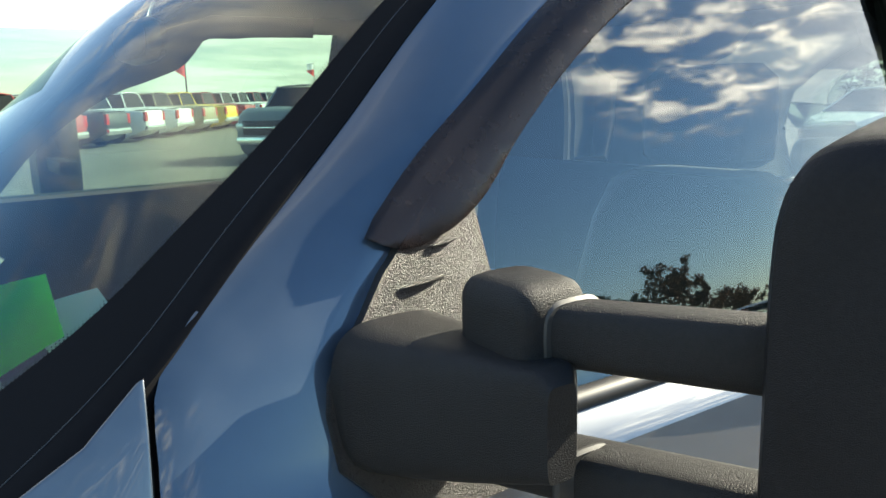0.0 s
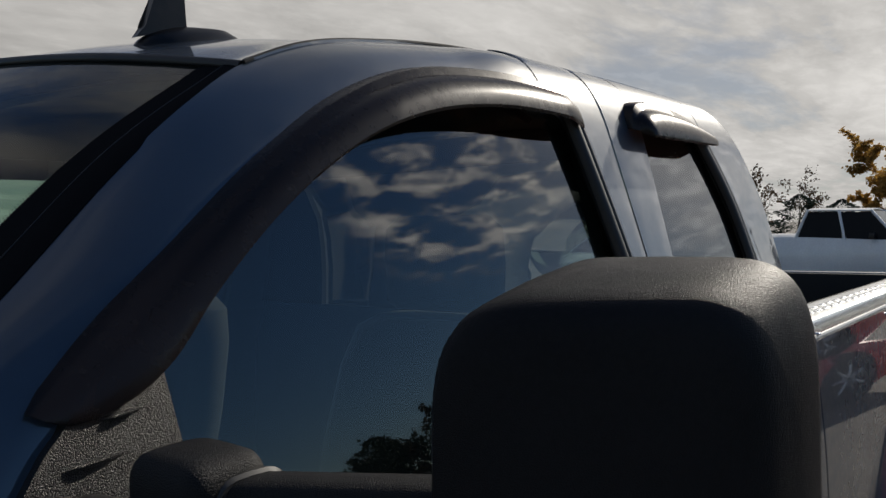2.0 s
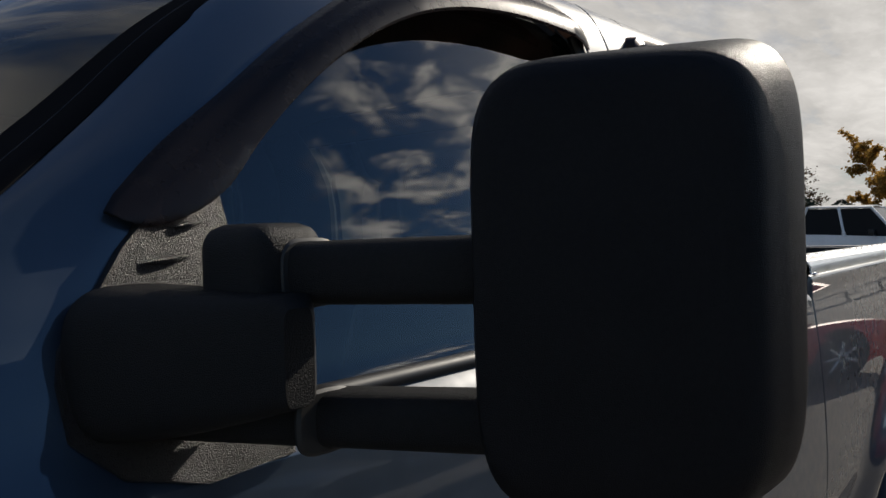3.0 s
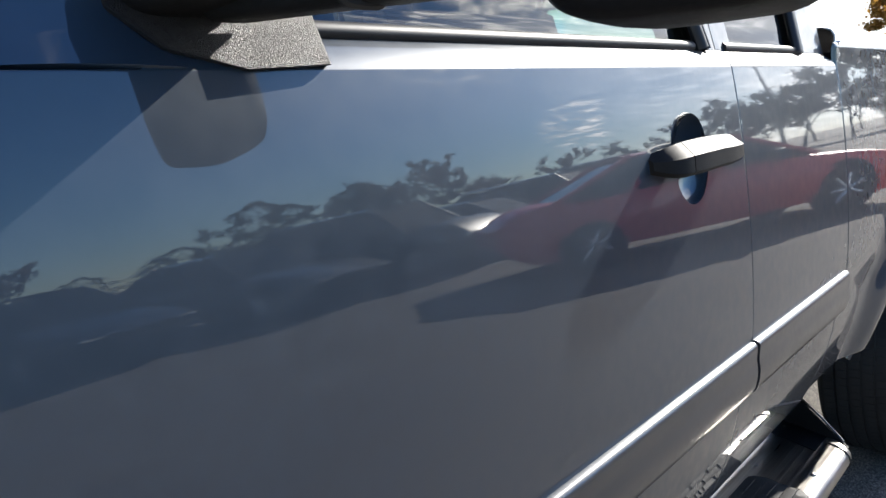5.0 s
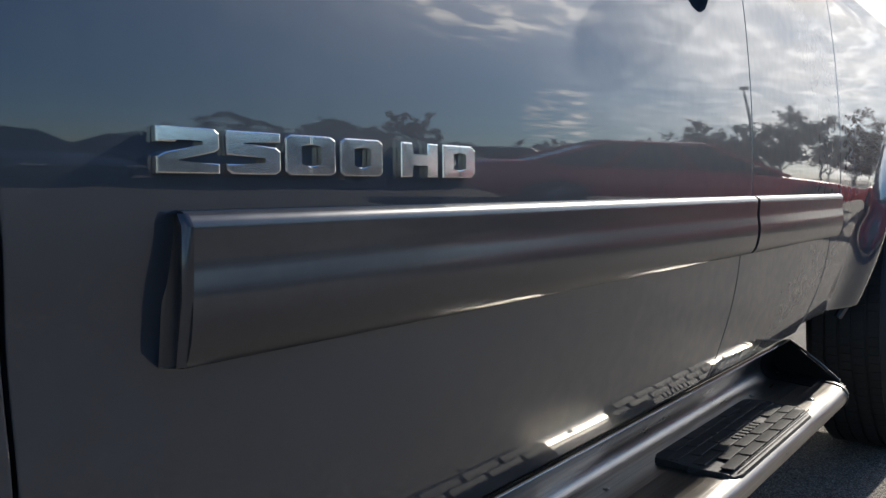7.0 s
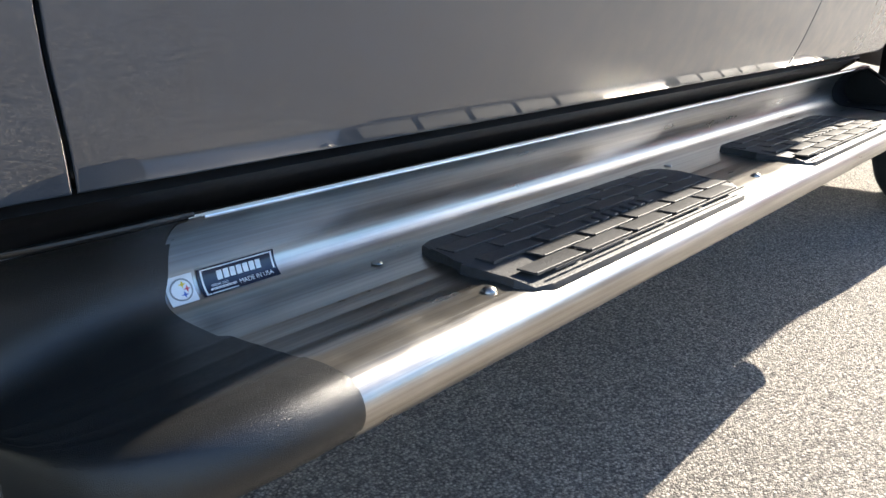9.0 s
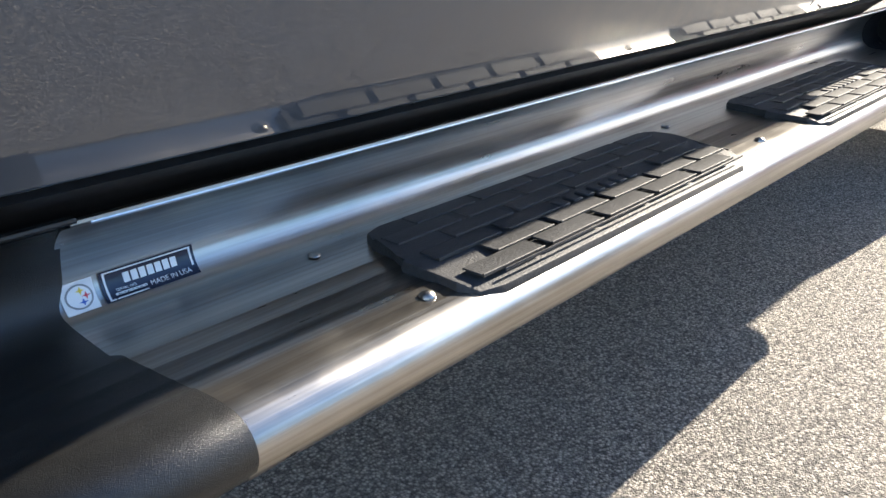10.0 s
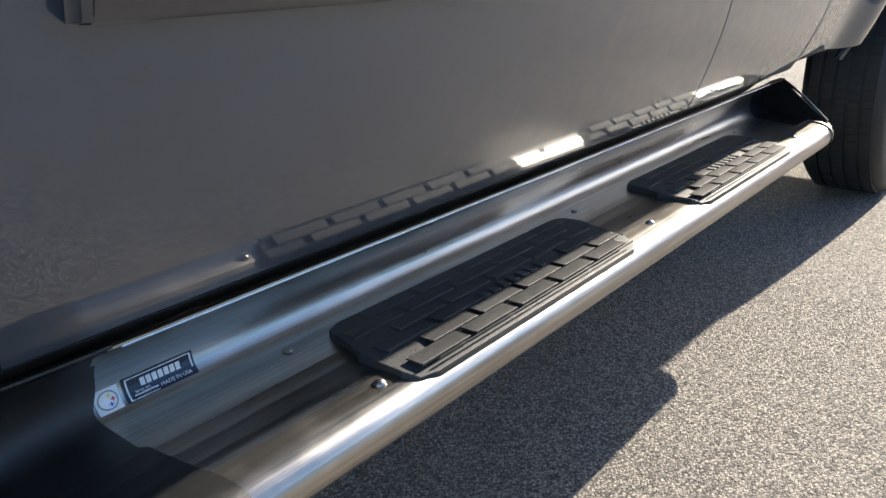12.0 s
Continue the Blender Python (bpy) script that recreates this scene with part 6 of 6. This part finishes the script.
for i, (x, y, h) in enumerate(((60, -9.5, 7.4), (58, -13.0, 8.2), (61, -17.0, 7.8), (57, -21.0, 7.0), (64, -12.0, 8.0))):
    tree((x, y, 0), h, "brown", 5, 200 + i, "brown half-leafless tree behind the far cars", 0.6, 1)


# ---- lamp post and flags ----
pole_metal = mat("dark_bronze_pole", (0.05, 0.045, 0.04), 0.5, vary=0.15)


def street_lamp(at, height, turn):
    root = empty("street_lamp", "tall dark lot lamp on a slender pole", "street lamp", (0, 0, 0))
    part("pole", rod((0, 0, 0), (0, 0, height), 0.09, 0.055, 12), pole_metal, root)
    part("base", block((-0.25, -0.25, 0), (0.25, 0.25, 0.5), 0.04), mat("concrete_base", (0.4, 0.39, 0.37), 0.9), root)
    part("arm", tube([(0, 0, height - 0.1), (0.3, 0, height + 0.1), (0.8, 0, height + 0.15)], 0.035, 8), pole_metal, root)
    part("lamp_head", block((0.6, -0.18, height + 0.10), (1.25, 0.18, height + 0.22), 0.03), pole_metal, root)
    root.matrix_world = Matrix.Translation(at) @ Matrix.Rotation(radians(turn), 4, "Z")


street_lamp((33.5, -9.9, 0), 5.9, 160)
cloth_red, cloth_white = mat("red_flag_cloth", (0.55, 0.03, 0.03), 0.8), mat("white_flag_cloth", (0.75, 0.75, 0.75), 0.8)


def flag(at, height, turn):
    root = empty("flag_pole", "red and white pennant on a slim pole", "flag", (0, 0, 0))
    part("pole", rod((0, 0, 0), (0, 0, height), 0.06, 0.04, 8), pole_metal, root)
    for k, m in enumerate((cloth_white, cloth_red)):
        z1 = height - 0.1 - 0.6 * k
        rows = [[(u * 0.85, 0.08 * math.sin(u * 5), z1 - v * (0.55 if k == 0 else 0.75 * (1 - 0.85 * u)) - u * (0.12 if k == 0 else 0.10)) for u in np.linspace(0, 1, 8)] for v in (0, 0.5, 1)]
        part("cloth", sheet(rows, 0.01), m, root)
    root.matrix_world = Matrix.Translation(at) @ Matrix.Rotation(radians(turn), 4, "Z")


flag((13.8, 45.0, 0), 4.15, 200)
flag((33.4, 69.4, 0), 4.7, 200)
